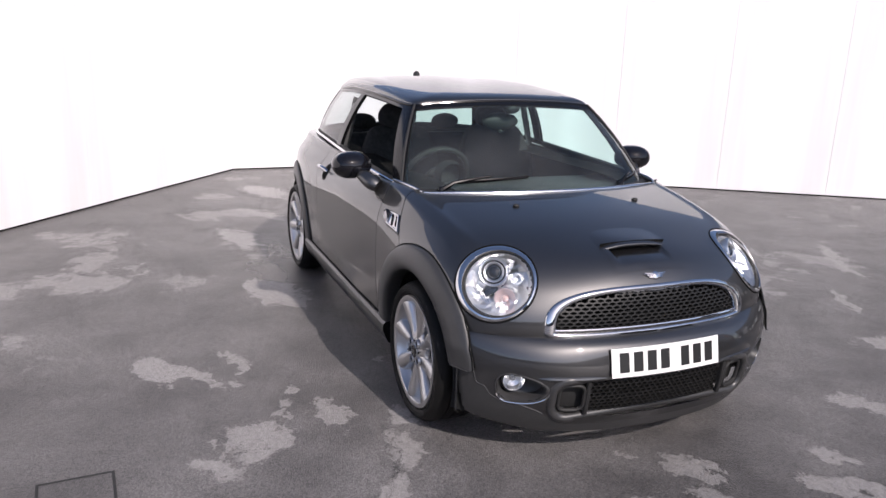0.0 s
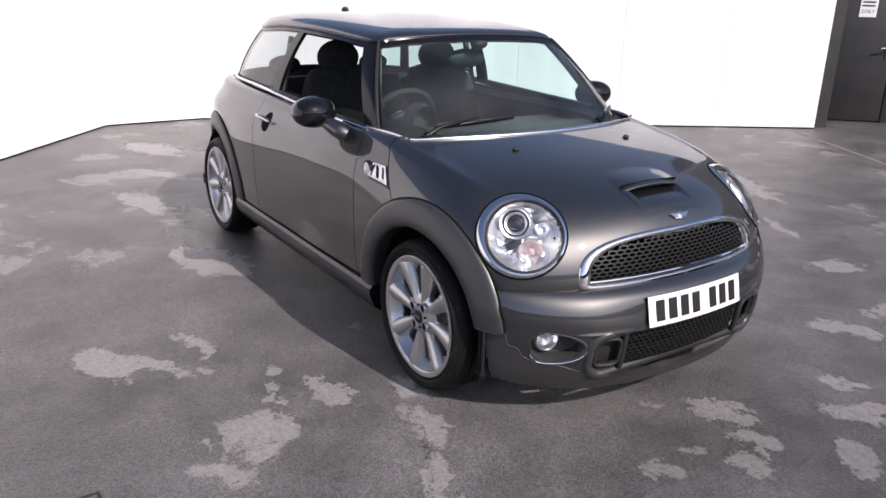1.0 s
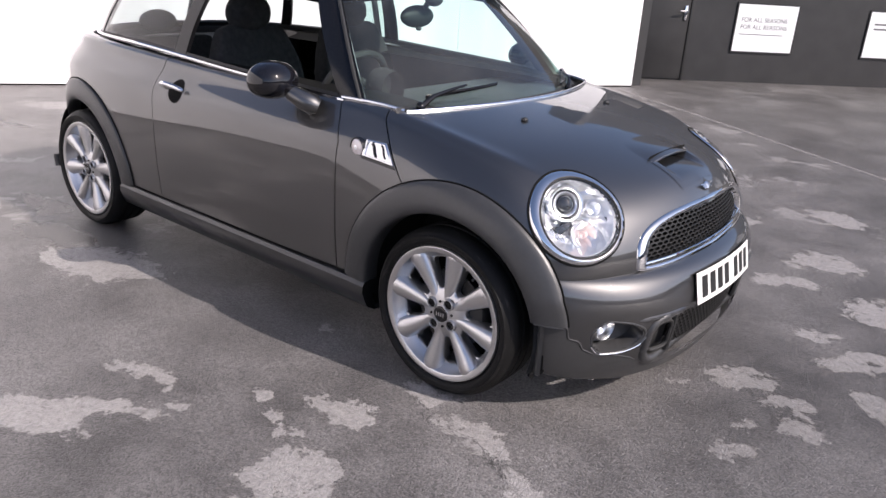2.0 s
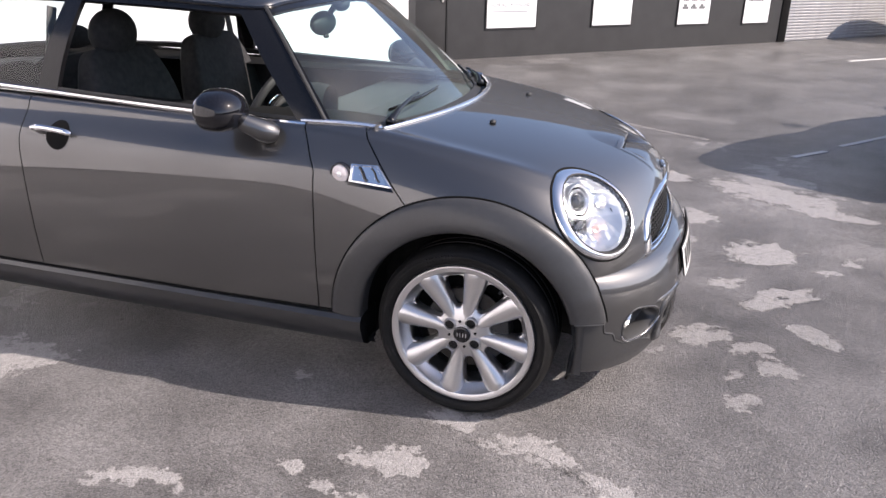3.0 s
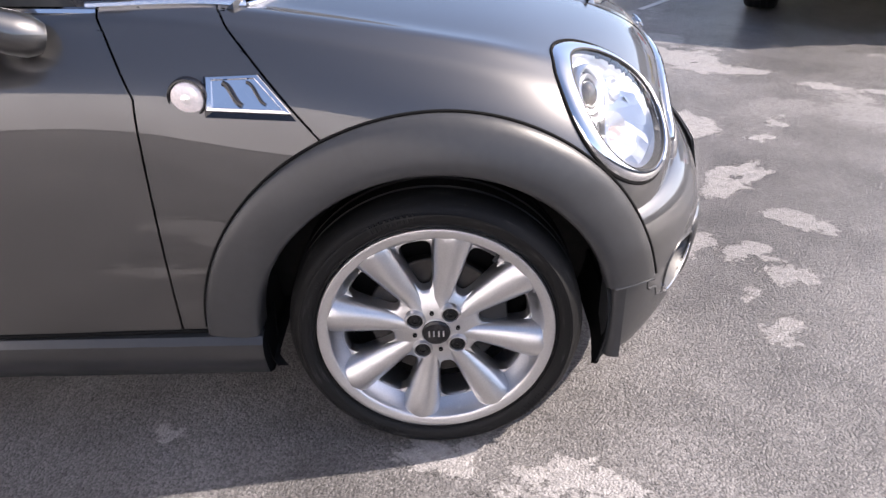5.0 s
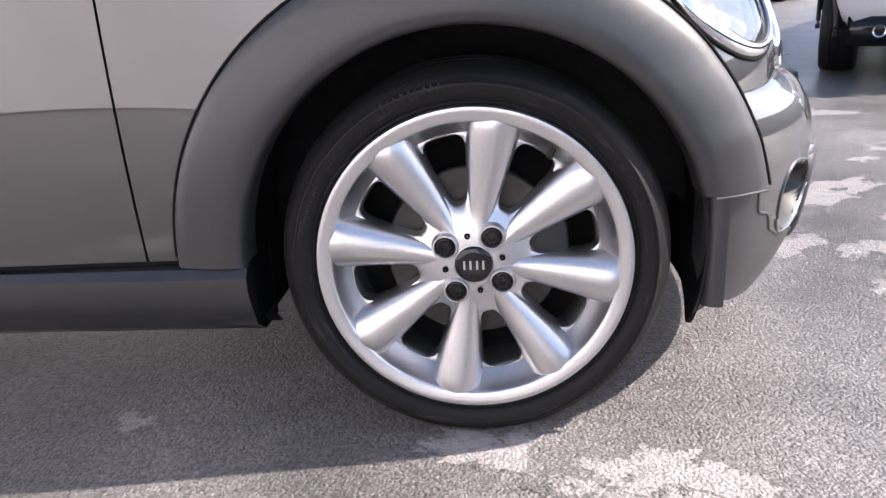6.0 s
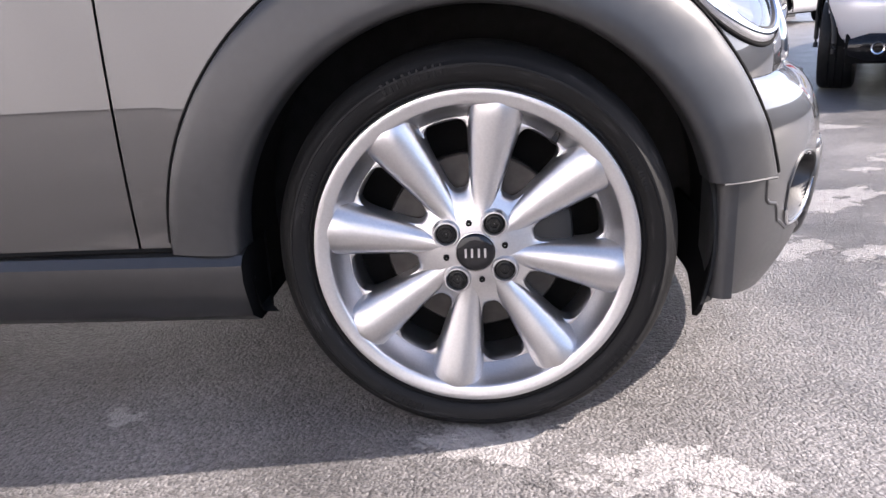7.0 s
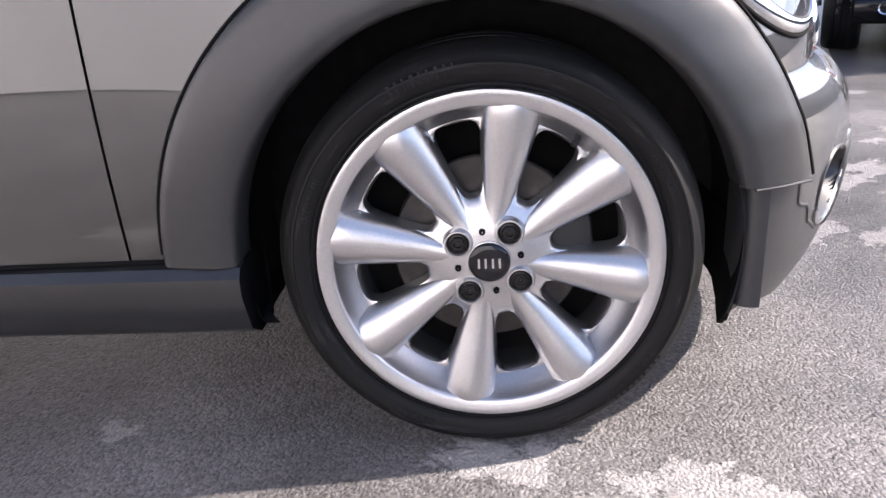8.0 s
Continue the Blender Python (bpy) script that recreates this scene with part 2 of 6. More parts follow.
# ---- ground and yard ----
def asphalt():
    """Worn tarmac: aggregate, damp shades and pale dried patches with ragged edges."""
    m = bpy.data.materials.new("worn_asphalt")
    m.use_nodes = True
    t = m.node_tree
    N, L = t.nodes.new, t.links.new
    p = t.nodes["Principled BSDF"]
    pos = N("ShaderNodeNewGeometry").outputs["Position"]

    def noise_at(scale, detail=5.0, rough=0.6, vec=None):
        n = N("ShaderNodeTexNoise")
        n.inputs["Scale"].default_value, n.inputs["Detail"].default_value, n.inputs["Roughness"].default_value = scale, detail, rough
        L(vec or pos, n.inputs["Vector"])
        return n

    def math_of(op, a, b=None, c=None):
        n = N("ShaderNodeMath")
        n.operation = op
        for i, v in enumerate((a, b, c)):
            if v is None:
                continue
            if isinstance(v, (int, float)):
                n.inputs[i].default_value = v
            else:
                L(v, n.inputs[i])
        return n.outputs[0]

    def ramp(v, lo, hi, a=0.0, b=1.0):
        n = N("ShaderNodeMapRange")
        n.inputs["From Min"].default_value, n.inputs["From Max"].default_value = lo, hi
        n.inputs["To Min"].default_value, n.inputs["To Max"].default_value = a, b
        L(v, n.inputs["Value"])
        return n.outputs["Result"]

    # places bent by two noises, so that every edge is ragged
    bend = N("ShaderNodeVectorMath")
    bend.operation = "MULTIPLY_ADD"
    nb = noise_at(4.2, 9.0, 0.74)
    L(nb.outputs["Color"], bend.inputs[0])
    bend.inputs[1].default_value = (0.42, 0.42, 0)
    L(pos, bend.inputs[2])
    bent = N("ShaderNodeVectorMath")
    bent.operation = "SUBTRACT"
    L(bend.outputs[0], bent.inputs[0])
    bent.inputs[1].default_value = (0.21, 0.21, 0)
    after = [None]

    def spots_of(places):
        """How far a point lies from the nearest of some turned ellipses; 1 on their edges."""
        least = None
        for x, y, a, b, turn in places:
            at = bent.outputs[0]
            if after[0] is not None:
                # one after another, so that few values are held at a time
                step = N("ShaderNodeVectorMath")
                step.operation = "MULTIPLY_ADD"
                L(after[0], step.inputs[0])
                step.inputs[1].default_value = (1e-7, 1e-7, 0)
                L(at, step.inputs[2])
                at = step.outputs[0]
            mp = N("ShaderNodeMapping")
            mp.vector_type = "TEXTURE"
            mp.inputs["Location"].default_value = (x, y, 0)
            mp.inputs["Rotation"].default_value = (0, 0, radians(turn))
            mp.inputs["Scale"].default_value = (a, b, 1000)
            L(at, mp.inputs["Vector"])
            ln = N("ShaderNodeVectorMath")
            ln.operation = "LENGTH"
            L(mp.outputs[0], ln.inputs[0])
            least = ln.outputs["Value"] if least is None else math_of("MINIMUM", least, ln.outputs["Value"])
            after[0] = least
        return least

    # flaked edges: the outline is eaten and scattered by finer noise
    flake = noise_at(8.5, 10.0, 0.72)
    eaten = math_of("MULTIPLY", math_of("SUBTRACT", flake.outputs["Fac"], 0.5), 2.6)
    near = math_of("ADD", spots_of(PATCHES_WHEEL + PATCHES_NOSE + PATCHES_YARD), eaten)
    patch = ramp(near, 0.88, 0.80)
    wet = ramp(math_of("ADD", spots_of(DAMP), math_of("MULTIPLY", eaten, 0.6)), 1.1, 0.8)
    cracks = ramp(spots_of(CRACKS), 1.4, 0.7)
    darkened = ramp(math_of("ADD", spots_of(DARKER_TARMAC), math_of("MULTIPLY", eaten, 0.25)), 1.15, 0.55)
    # darker, later tarmac beyond the edging strip
    side = N("ShaderNodeVectorMath")
    side.operation = "DOT_PRODUCT"
    side.inputs[1].default_value = (0.52, 0.855, 0)
    L(bent.outputs[0], side.inputs[0])
    beyond = ramp(side.outputs["Value"], 3.94, 4.04)
    # further pale crust in the open yard, thinner and broken
    far_n = noise_at(1.1, 8.0, 0.66)
    crust = math_of("MULTIPLY", ramp(math_of("ADD", far_n.outputs["Fac"], math_of("MULTIPLY", eaten, 0.035)), 0.563, 0.578), math_of("MULTIPLY", ramp(beyond, 0.0, 1.0, 1.0, 0.45), ramp(spots_of(SWEPT), 0.85, 1.1)))
    patch = math_of("MAXIMUM", patch, math_of("MULTIPLY", crust, 0.7))
    fine = noise_at(38, 5.0, 0.7)
    patch = math_of("MULTIPLY", patch, ramp(fine.outputs["Fac"], 0.30, 0.46, 0.6, 1.0))
    holes = noise_at(7.5, 7.0, 0.7)
    patch = math_of("MULTIPLY", patch, ramp(holes.outputs["Fac"], 0.33, 0.38, 0.2, 1.0))
    grain = N("ShaderNodeTexVoronoi")
    grain.inputs["Scale"].default_value = 165
    L(pos, grain.inputs["Vector"])
    gr = N("ShaderNodeTexNoise")
    gr.inputs["Scale"].default_value, gr.inputs["Detail"].default_value = 210, 2
    L(pos, gr.inputs["Vector"])
    big = noise_at(0.55, 6.0, 0.6)
    mid = noise_at(2.3, 9.0, 0.68)
    base = N("ShaderNodeMix")
    base.data_type = "RGBA"
    base.inputs["A"].default_value = (0.051, 0.0480, 0.0472, 1)
    base.inputs["B"].default_value = (0.181, 0.1725, 0.1695, 1)
    shade = math_of("ADD", math_of("MULTIPLY", ramp(big.outputs["Fac"], 0.38, 0.62), 0.36), math_of("ADD", math_of("MULTIPLY", ramp(mid.outputs["Fac"], 0.40, 0.60), 0.40), math_of("MULTIPLY", ramp(gr.outputs["Fac"], 0.35, 0.65), 0.30)))
    L(shade, base.inputs["Factor"])
    pale = N("ShaderNodeMix")
    pale.data_type = "RGBA"
    pale.inputs["A"].default_value = (0.220, 0.2095, 0.2045, 1)
    pale.inputs["B"].default_value = (0.338, 0.323, 0.315, 1)
    L(ramp(fine.outputs["Fac"], 0.3, 0.7), pale.inputs["Factor"])
    mix = N("ShaderNodeMix")
    mix.data_type = "RGBA"
    L(patch, mix.inputs["Factor"])
    L(base.outputs["Result"], mix.inputs["A"])
    L(pale.outputs["Result"], mix.inputs["B"])
    spots = noise_at(9, 3.0, 0.5)
    dark = ramp(spots.outputs["Fac"], 0.70, 0.76, 1.0, 0.55)
    sc = N("ShaderNodeVectorMath")
    sc.operation = "SCALE"
    L(mix.outputs["Result"], sc.inputs[0])
    L(dark, sc.inputs["Scale"])
    cell = N("ShaderNodeSeparateColor")
    L(grain.outputs["Color"], cell.inputs[0])
    sc2 = N("ShaderNodeVectorMath")
    sc2.operation = "SCALE"
    L(sc.outputs[0], sc2.inputs[0])
    stones = math_of("MULTIPLY", ramp(cell.outputs[0], 0.0, 1.0, -0.42, 0.42), ramp(patch, 0.0, 1.0, 1.0, 0.28))
    L(math_of("MULTIPLY", math_of("ADD", stones, 1.0), math_of("MULTIPLY", ramp(wet, 0.0, 1.0, 1.0, 0.5), math_of("MULTIPLY", ramp(cracks, 0.0, 1.0, 1.0, 0.25), math_of("MULTIPLY", ramp(beyond, 0.0, 1.0, 1.0, 0.8), ramp(darkened, 0.0, 1.0, 1.0, 0.76))))), sc2.inputs["Scale"])
    L(sc2.outputs[0], p.inputs["Base Color"])
    L(math_of("MULTIPLY", ramp(big.outputs["Fac"], 0.3, 0.7, 0.27, 0.46), ramp(wet, 0.0, 1.0, 1.0, 0.55)), p.inputs["Roughness"])
    p.inputs["Specular IOR Level"].default_value = 0.4
    rub = noise_at(95, 4.0, 0.75)
    h = math_of("ADD", math_of("ADD", math_of("MULTIPLY", grain.outputs["Distance"], -0.5), math_of("MULTIPLY", rub.outputs["Fac"], 0.9)), math_of("MULTIPLY", patch, 0.5))
    b = N("ShaderNodeBump")
    b.inputs["Strength"].default_value, b.inputs["Distance"].default_value = 1.0, 0.0055
    L(h, b.inputs["Height"])
    L(b.outputs[0], p.inputs["Normal"])
    return m


# pale patches: x, y, half sizes, turn
PATCHES_WHEEL = [
    (-0.14, -1.16, 0.17, 0.09, 8), (0.03, -0.88, 0.14, 0.06, -8), (0.33, -0.97, 0.20, 0.08, -22), (0.58, -1.11, 0.20, 0.07, -32), (0.80, -1.25, 0.18, 0.07, -25),
    (-0.42, -1.32, 0.05, 0.045, 0), (-0.84, -1.87, 0.22, 0.11, 25), (0.03, -1.53, 0.15, 0.16, 20), (0.18, -1.72, 0.12, 0.08, 40),
    (-0.84, -1.50, 0.16, 0.05, 25), (-0.72, -1.71, 0.22, 0.06, 30), (-0.54, -1.50, 0.08, 0.045, 15), (-0.60, -0.79, 0.06, 0.045, 0), (-0.28, -1.36, 0.05, 0.03, 0), (-0.16, -1.38, 0.07, 0.025, 5),
]
PATCHES_NOSE = [
    (0.80, 0.10, 0.16, 0.08, 15), (1.01, 0.01, 0.11, 0.08, -25), (1.10, -0.15, 0.10, 0.055, -35), (1.15, 0.62, 0.26, 0.085, 40), (1.28, 0.25, 0.16, 0.075, -36),
    (0.92, -0.22, 0.05, 0.04, 0), (0.97, -0.41, 0.08, 0.05, 10), (1.54, -0.04, 0.07, 0.05, -30), (1.61, -0.38, 0.05, 0.05, 0), (1.14, 1.22, 0.24, 0.20, 25), (0.62, 1.31, 0.20, 0.10, 40),
    (1.60, 1.24, 0.07, 0.06, 0), (1.44, 1.05, 0.06, 0.05, 0), (0.91, 0.72, 0.10, 0.05, 45), (0.65, -0.10, 0.06, 0.04, 20),
]
PATCHES_YARD = [
    (1.30, 2.45, 0.55, 0.26, -29), (0.55, 2.72, 0.24, 0.16, -30), (1.62, 2.12, 0.28, 0.13, -20), (0.72, 1.76, 0.24, 0.16, 20), (2.03, 1.80, 0.14, 0.10, -15), (2.40, 1.62, 0.22, 0.06, -15), (0.06, 2.15, 0.20, 0.12, 60),
    # the patch at x -5.4 paints in the white corner wall's reflection
    (-1.92, -1.10, 0.40, 0.19, 14), (-5.4, -0.56, 0.50, 0.22, 20), (-4.3, -0.8, 0.35, 0.12, 30), (-3.4, -1.12, 0.42, 0.13, 10), (-1.45, 3.5, 0.6, 0.06, -34), (-0.6, 2.6, 0.26, 0.06, -30),
]
# damp dark places and cracks: x, y, half sizes, turn
DAMP = [(-2.42, -1.06, 0.30, 0.11, 12), (-2.95, -0.86, 0.26, 0.09, 5), (-5.2, -0.2, 0.35, 0.1, 20)]
# wide soft-edged ellipse of darker tarmac
DARKER_TARMAC = [(1.45, -0.35, 0.95, 1.15, 20)]
# where the thin crust has been worn away
SWEPT = [(0.4, -0.4, 2.3, 2.6, 0)]
CRACKS = [(0.36, -1.02, 0.17, 0.004, -30), (0.62, -1.16, 0.16, 0.004, -33), (0.04, -0.93, 0.12, 0.003, -12)]
ASPHALT = asphalt()
WALL_WHITE = material("white_wall_sheet", (0.81, 0.797, 0.803), 0.6, 0, 0, 0.14, 2.2, 0.0, 6)
# faint upright streaks
wt = WALL_WHITE.node_tree
upright = wt.nodes.new("ShaderNodeMapping")
upright.inputs["Scale"].default_value = (1, 1, 0.06)
noise_in = next(n for n in wt.nodes if n.bl_idname == "ShaderNodeTexNoise").inputs["Vector"]
wt.links.new(next(n for n in wt.nodes if n.bl_idname == "ShaderNodeNewGeometry" or n.bl_idname == "ShaderNodeTexCoord").outputs["Object"], upright.inputs["Vector"])
wt.links.new(upright.outputs["Vector"], noise_in)
DARK_CLAD = material("charcoal_cladding", (0.020, 0.0195, 0.020), 0.5, 0, 0, 0.2, 4, 0.1, 50)
SHUTTER = material("grey_shutter", (0.33, 0.32, 0.32), 0.5, 0.2, 0, 0.1, 9)
PAPER = material("white_poster", (0.80, 0.80, 0.80), 0.5)
GREYINK = material("grey_print", (0.13, 0.13, 0.13), 0.6)
KERB = material("worn_concrete", (0.17, 0.16, 0.155), 0.85, 0, 0, 0.25, 12, 0.4, 60)
ROADPAINT = material("road_paint", (0.52, 0.51, 0.49), 0.7, 0, 0, 0.15, 30)
WALL_FAR = material("grey_render", (0.20, 0.19, 0.185), 0.85, 0, 0, 0.2, 1.5, 0.3, 20)

ground = new("ground", mesh_of("ground", [(-260, -260, 0), (260, -260, 0), (260, 260, 0), (-260, 260, 0)], [(0, 1, 2, 3)], ASPHALT, False))
tagged(ground, "worn dark grey tarmac yard with pale dried patches", "ground", kind="structure")


def wall_along(name, p, q, height, thick, mat, label, panel=0.0, away=1):
    """An upright wall from p to q on the ground; the yard lies on the left of p to q where away is 1."""
    p, q = Vector((*p, 0)), Vector((*q, 0))
    long = (q - p).length
    ob = part(name, box(0, long, -thick, 0, 0, height) if away > 0 else box(0, long, 0, thick, 0, height), mat, None, label, smooth=False)
    tagged(ob, label, "wall", kind="structure")
    ob.matrix_world = Matrix.Translation(p) @ Matrix.Rotation(math.atan2(q.y - p.y, q.x - p.x), 4, "Z")
    if panel:
        part("base_gap", box(0, long, min(0, 0.004 * away), max(0, 0.004 * away), 0.0, 0.014), GAP, ob, "dark gap at the foot of the wall", smooth=False)
        n = max(1, round(long / panel))
        w = long / n
        me = mesh_of("panel", *box(0.0015, w - 0.0015, min(0, 0.006 * away), max(0, 0.006 * away), 0.016, height, 0.001), mat, False)
        for i in range(n):
            o = new("panel", me)
            o.parent = ob
            o.location = (i * w, 0.002 * away, 0)
    return ob


WALL_H = 3.2
CORNER, BACK, WEND = (-6.92, -0.70), (-6.95, 0.40), (-3.04, 6.95)
LEFT_END = (1.0, -7.03)
wall_along("wall_left", LEFT_END, CORNER, WALL_H, 0.12, WALL_WHITE, "tall white panelled yard wall", 1.22, -1)
wall_along("wall_back", CORNER, BACK, WALL_H, 0.12, WALL_WHITE, "short white wall across the yard corner", 0.6, -1)
wall_along("wall_right", BACK, WEND, WALL_H, 0.12, WALL_WHITE, "tall white sunlit yard wall", 1.22, -1)
BD = Vector((0.673, 0.740, 0)).normalized()
BSTART = Vector((-3.30, 7.89, 0))
SH0 = 8.4
BNEAR = BSTART - BD * 0.75
BEND = BSTART + BD * SH0
wall_along("wall_return", (WEND[0] - 0.06, WEND[1] + 0.035), BNEAR.xy, 4.2, 0.2, DARK_CLAD, "charcoal return of the building beside the white wall", 0, 1)
wall_along("wall_building", BNEAR.xy, BEND.xy, 4.2, 0.25, DARK_CLAD, "charcoal clad side wall of a building", 0, -1)
SEND = BSTART + BD * (SH0 + 9)
wall_along("wall_building_end", (BSTART + BD * (SH0 + 4.2)).xy, SEND.xy, 4.2, 0.25, DARK_CLAD, "charcoal clad wall beyond the roller shutter", 0, -1)
wall_along("wall_lintel", BEND.xy, (BSTART + BD * (SH0 + 4.2)).xy, 0.7, 0.25, DARK_CLAD, "charcoal clad lintel over the shutter", 0, -1).location.z = 3.5


def on_building(u, z, off=0.0):
    """Pose on the face of the dark building: u along it, z up, off proud of it."""
    n = Vector((BD.y, -BD.x, 0))
    m = Matrix((BD, n * -1, (0, 0, 1))).transposed().to_4x4()
    m.translation = BSTART + BD * u + n * off + Vector((0, 0, z))
    return m


shutter = new("roller_shutter")
tagged(shutter, "pale grey ribbed roller shutter in the dark building", "shutter", kind="structure")
shutter.matrix_world = on_building(SH0, 0, 0.0)
slat = mesh_of("slat", *box(0.04, 4.16, 0.05, 0.08, 0.003, 0.055, 0.008), SHUTTER)
for i in range(61):
    s = new("slat", slat)
    s.parent, s.location = shutter, (0, 0, i * 0.0573)
for x in (-0.20, 4.12):
    part("guide_rail", box(x, x + 0.235, -0.015, 0.08, 0, 3.5, 0.005), GAP, shutter, "black guide rail beside the shutter")

side_door = new("door_1")
tagged(side_door, "charcoal flush side door with a steel lever handle", "door", kind="structure")
side_door.matrix_world = on_building(-0.33, 0, 0.0)
part("leaf", box(0, 0.86, -0.03, 0.05, 0.02, 2.05, 0.004), DARK_CLAD, side_door)
part("door_frame", join(box(-0.05, -0.005, -0.04, 0.05, 0, 2.1, 0.003), box(0.865, 0.91, -0.04, 0.05, 0, 2.1, 0.003), box(-0.05, 0.91, -0.04, 0.05, 2.06, 2.11, 0.003)), BLACK, side_door)
part("door_handle", join(box(0.775, 0.815, -0.045, -0.028, 0.84, 1.04, 0.004), tube([(0.795, -0.04, 0.97), (0.795, -0.085, 0.97), (0.775, -0.095, 0.97), (0.68, -0.095, 0.965)], 0.011, 10)), CHROME, side_door, "steel lever handle")


def text_part(body, size, at, mat, parent):
    cu = bpy.data.curves.new("lettering", "FONT")
    cu.body, cu.size, cu.extrude = body, size, 0.0006
    ob = new("lettering", cu)
    me = bpy.data.meshes.new_from_object(ob.evaluated_get(bpy.context.evaluated_depsgraph_get()))
    bpy.data.objects.remove(ob)
    # every letter is a piece of its own
    root = list(range(len(me.vertices)))

    def find(i):
        while root[i] != i:
            root[i] = root[root[i]]
            i = root[i]
        return i

    for e in me.edges:
        root[find(e.vertices[0])] = find(e.vertices[1])
    groups = collections.defaultdict(list)
    for f in me.polygons:
        groups[find(f.vertices[0])].append(tuple(f.vertices))
    for faces in groups.values():
        used = sorted({i for q in faces for i in q})
        at_i = {i: k for k, i in enumerate(used)}
        o = part("letter", ([tuple(me.vertices[i].co) for i in used], [tuple(at_i[i] for i in q) for q in faces]), mat, parent, smooth=False)
        o.matrix_local = pose(*at, 90, 0, 0)


def poster(u, z, w, h, kind_of, label):
    """A flat printed board on the dark building."""
    ob = part("poster", box(0, w, -0.012, 0, 0, h, 0.002), PAPER, None, label, smooth=False)
    tagged(ob, label, "poster")
    ob.matrix_world = on_building(u, z, 0.002)
    part("border", join(box(0, w, -0.016, -0.0125, -0.02, 0.0), box(0, w, -0.016, -0.0125, h, h + 0.02), box(-0.02, 0, -0.016, 0, -0.02, h + 0.02), box(w, w + 0.02, -0.016, 0, -0.02, h + 0.02)), BLACK, ob, smooth=False)
    if kind_of == "lines":
        text_part("FOR ALL SEASONS", 0.088, (0.07, -0.0135, 0.415), GREYINK, ob)
        text_part("FOR ALL REASONS", 0.088, (0.07, -0.0135, 0.315), GREYINK, ob)
        part("print", box(0.07, 0.76, -0.0135, -0.0125, 0.235, 0.247), GREYINK, ob, smooth=False)
    elif kind_of == "cars":
        for i in range(3):
            for j in range(2):
                x, y = 0.09 + i * 0.21, 0.26 + j * 0.14
                part("print", join(box(x, x + 0.15, -0.0135, -0.0125, y, y + 0.045), box(x + 0.03, x + 0.11, -0.0135, -0.0125, y + 0.045, y + 0.085)), GREYINK, ob, smooth=False)
    else:
        for j, wd in enumerate((0.42, 0.5)):
            part("print", box(0.09, 0.09 + wd, -0.0135, -0.0125, 0.40 + j * 0.07, 0.425 + j * 0.07), GREYINK, ob, smooth=False)
    return ob


poster(1.27, 0.45, 0.94, 0.66, "lines", "white poster with grey lettering on the dark wall")
poster(3.38, 0.44, 0.86, 0.66, "plain", "white poster with two printed lines on the dark wall")
poster(5.36, 0.41, 0.80, 0.66, "cars", "white poster printed with small car shapes")
poster(7.10, 0.39, 0.72, 0.66, "plain", "white poster near the shutter on the dark wall")
sign = part("door_sign", box(0, 0.21, -0.006, 0, 0, 0.24, 0.001), PAPER, None, "small white notice on the charcoal door", smooth=False)
tagged(sign, "", "sign")
sign.matrix_world = on_building(0.03, 1.35, 0.032)
text_part("ONLY", 0.06, (0.02, -0.0068, 0.05), INK, sign)
for j in range(2):
    part("print", box(0.02, 0.18, -0.0072, -0.006, 0.13 + j * 0.045, 0.15 + j * 0.045), INK, sign, smooth=False)

# strip of worn concrete edging across the yard, and paint lines
edging = part("edging_strip", tube([(-3.0, 6.5, 0.0), (-1.7, 5.75, 0.0), (-0.36, 4.85, 0.0), (0.48, 4.3, 0.0), (0.86, 4.09, 0.0)], 0.028, 8, False, 0.25), KERB, None, "worn low concrete edging strip across the tarmac")
tagged(edging, "", "edging", kind="structure")
line = part("bay_line", box(0, 1.95, -0.04, 0.05, 0.0, 0.004), ROADPAINT, None, "worn white painted bay line on the tarmac", smooth=False)
tagged(line, "", "road marking", kind="structure")
line.matrix_world = pose(3.10, 11.12, 0.001, 0, 0, 47)
second = part("bay_line", box(0, 0.95, -0.035, 0.035, 0.0, 0.004), ROADPAINT, None, "worn white painted bay line on the tarmac", smooth=False)
tagged(second, "", "road marking", kind="structure")
second.matrix_world = pose(4.10, 12.16, 0.001, 0, 0, 26)
for x, y, k, a in ((1.975, 4.28, 0.9, 51.5), (1.53, 3.69, 0.44, 48.7)):
    dash = part("worn_line", box(0, k, -0.024, 0.024, 0.0, 0.003), ROADPAINT, None, "short worn remnant of a white painted line", smooth=False)
    tagged(dash, "", "road marking", kind="structure")
    dash.matrix_world = pose(x, y, 0.001, 0, 0, a)
# plain walls that close the yard
wall_along("wall_far_front", (17, -14), (17, 26), 2.6, 0.2, WALL_FAR, "low grey rendered boundary wall", 0, 1)
wall_along("wall_far_side", (1.5, -14), (17, -14), 2.2, 0.2, WALL_FAR, "low grey rendered boundary wall", 0, 1)

# square iron cover let into the tarmac
cover = part("drain_cover", box(0.012, 0.258, 0.012, 0.258, -0.01, 0.0015, 0.0), KERB, None, "square tarmac-filled drain cover in a dark iron frame", smooth=False)
tagged(cover, "", "drain cover", kind="structure")
for x0, x1, y0, y1 in ((0, 0.27, 0, 0.011), (0, 0.27, 0.259, 0.27), (0, 0.011, 0.011, 0.259), (0.259, 0.27, 0.011, 0.259)):
    part("frame_bar", box(x0, x1, y0, y1, -0.01, 0.003, 0.001), BLACK, cover, smooth=False)
cover.data.materials[0] = ASPHALT
cover.matrix_world = pose(0.096, -2.332, 0.0008, 0, 0, 3)


# ---- the dark grey hatchback ----
# x ahead from the front axle, y to its left, z up
from mathutils.bvhtree import BVHTree

AXLE, HUBZ = -2.467, 0.303
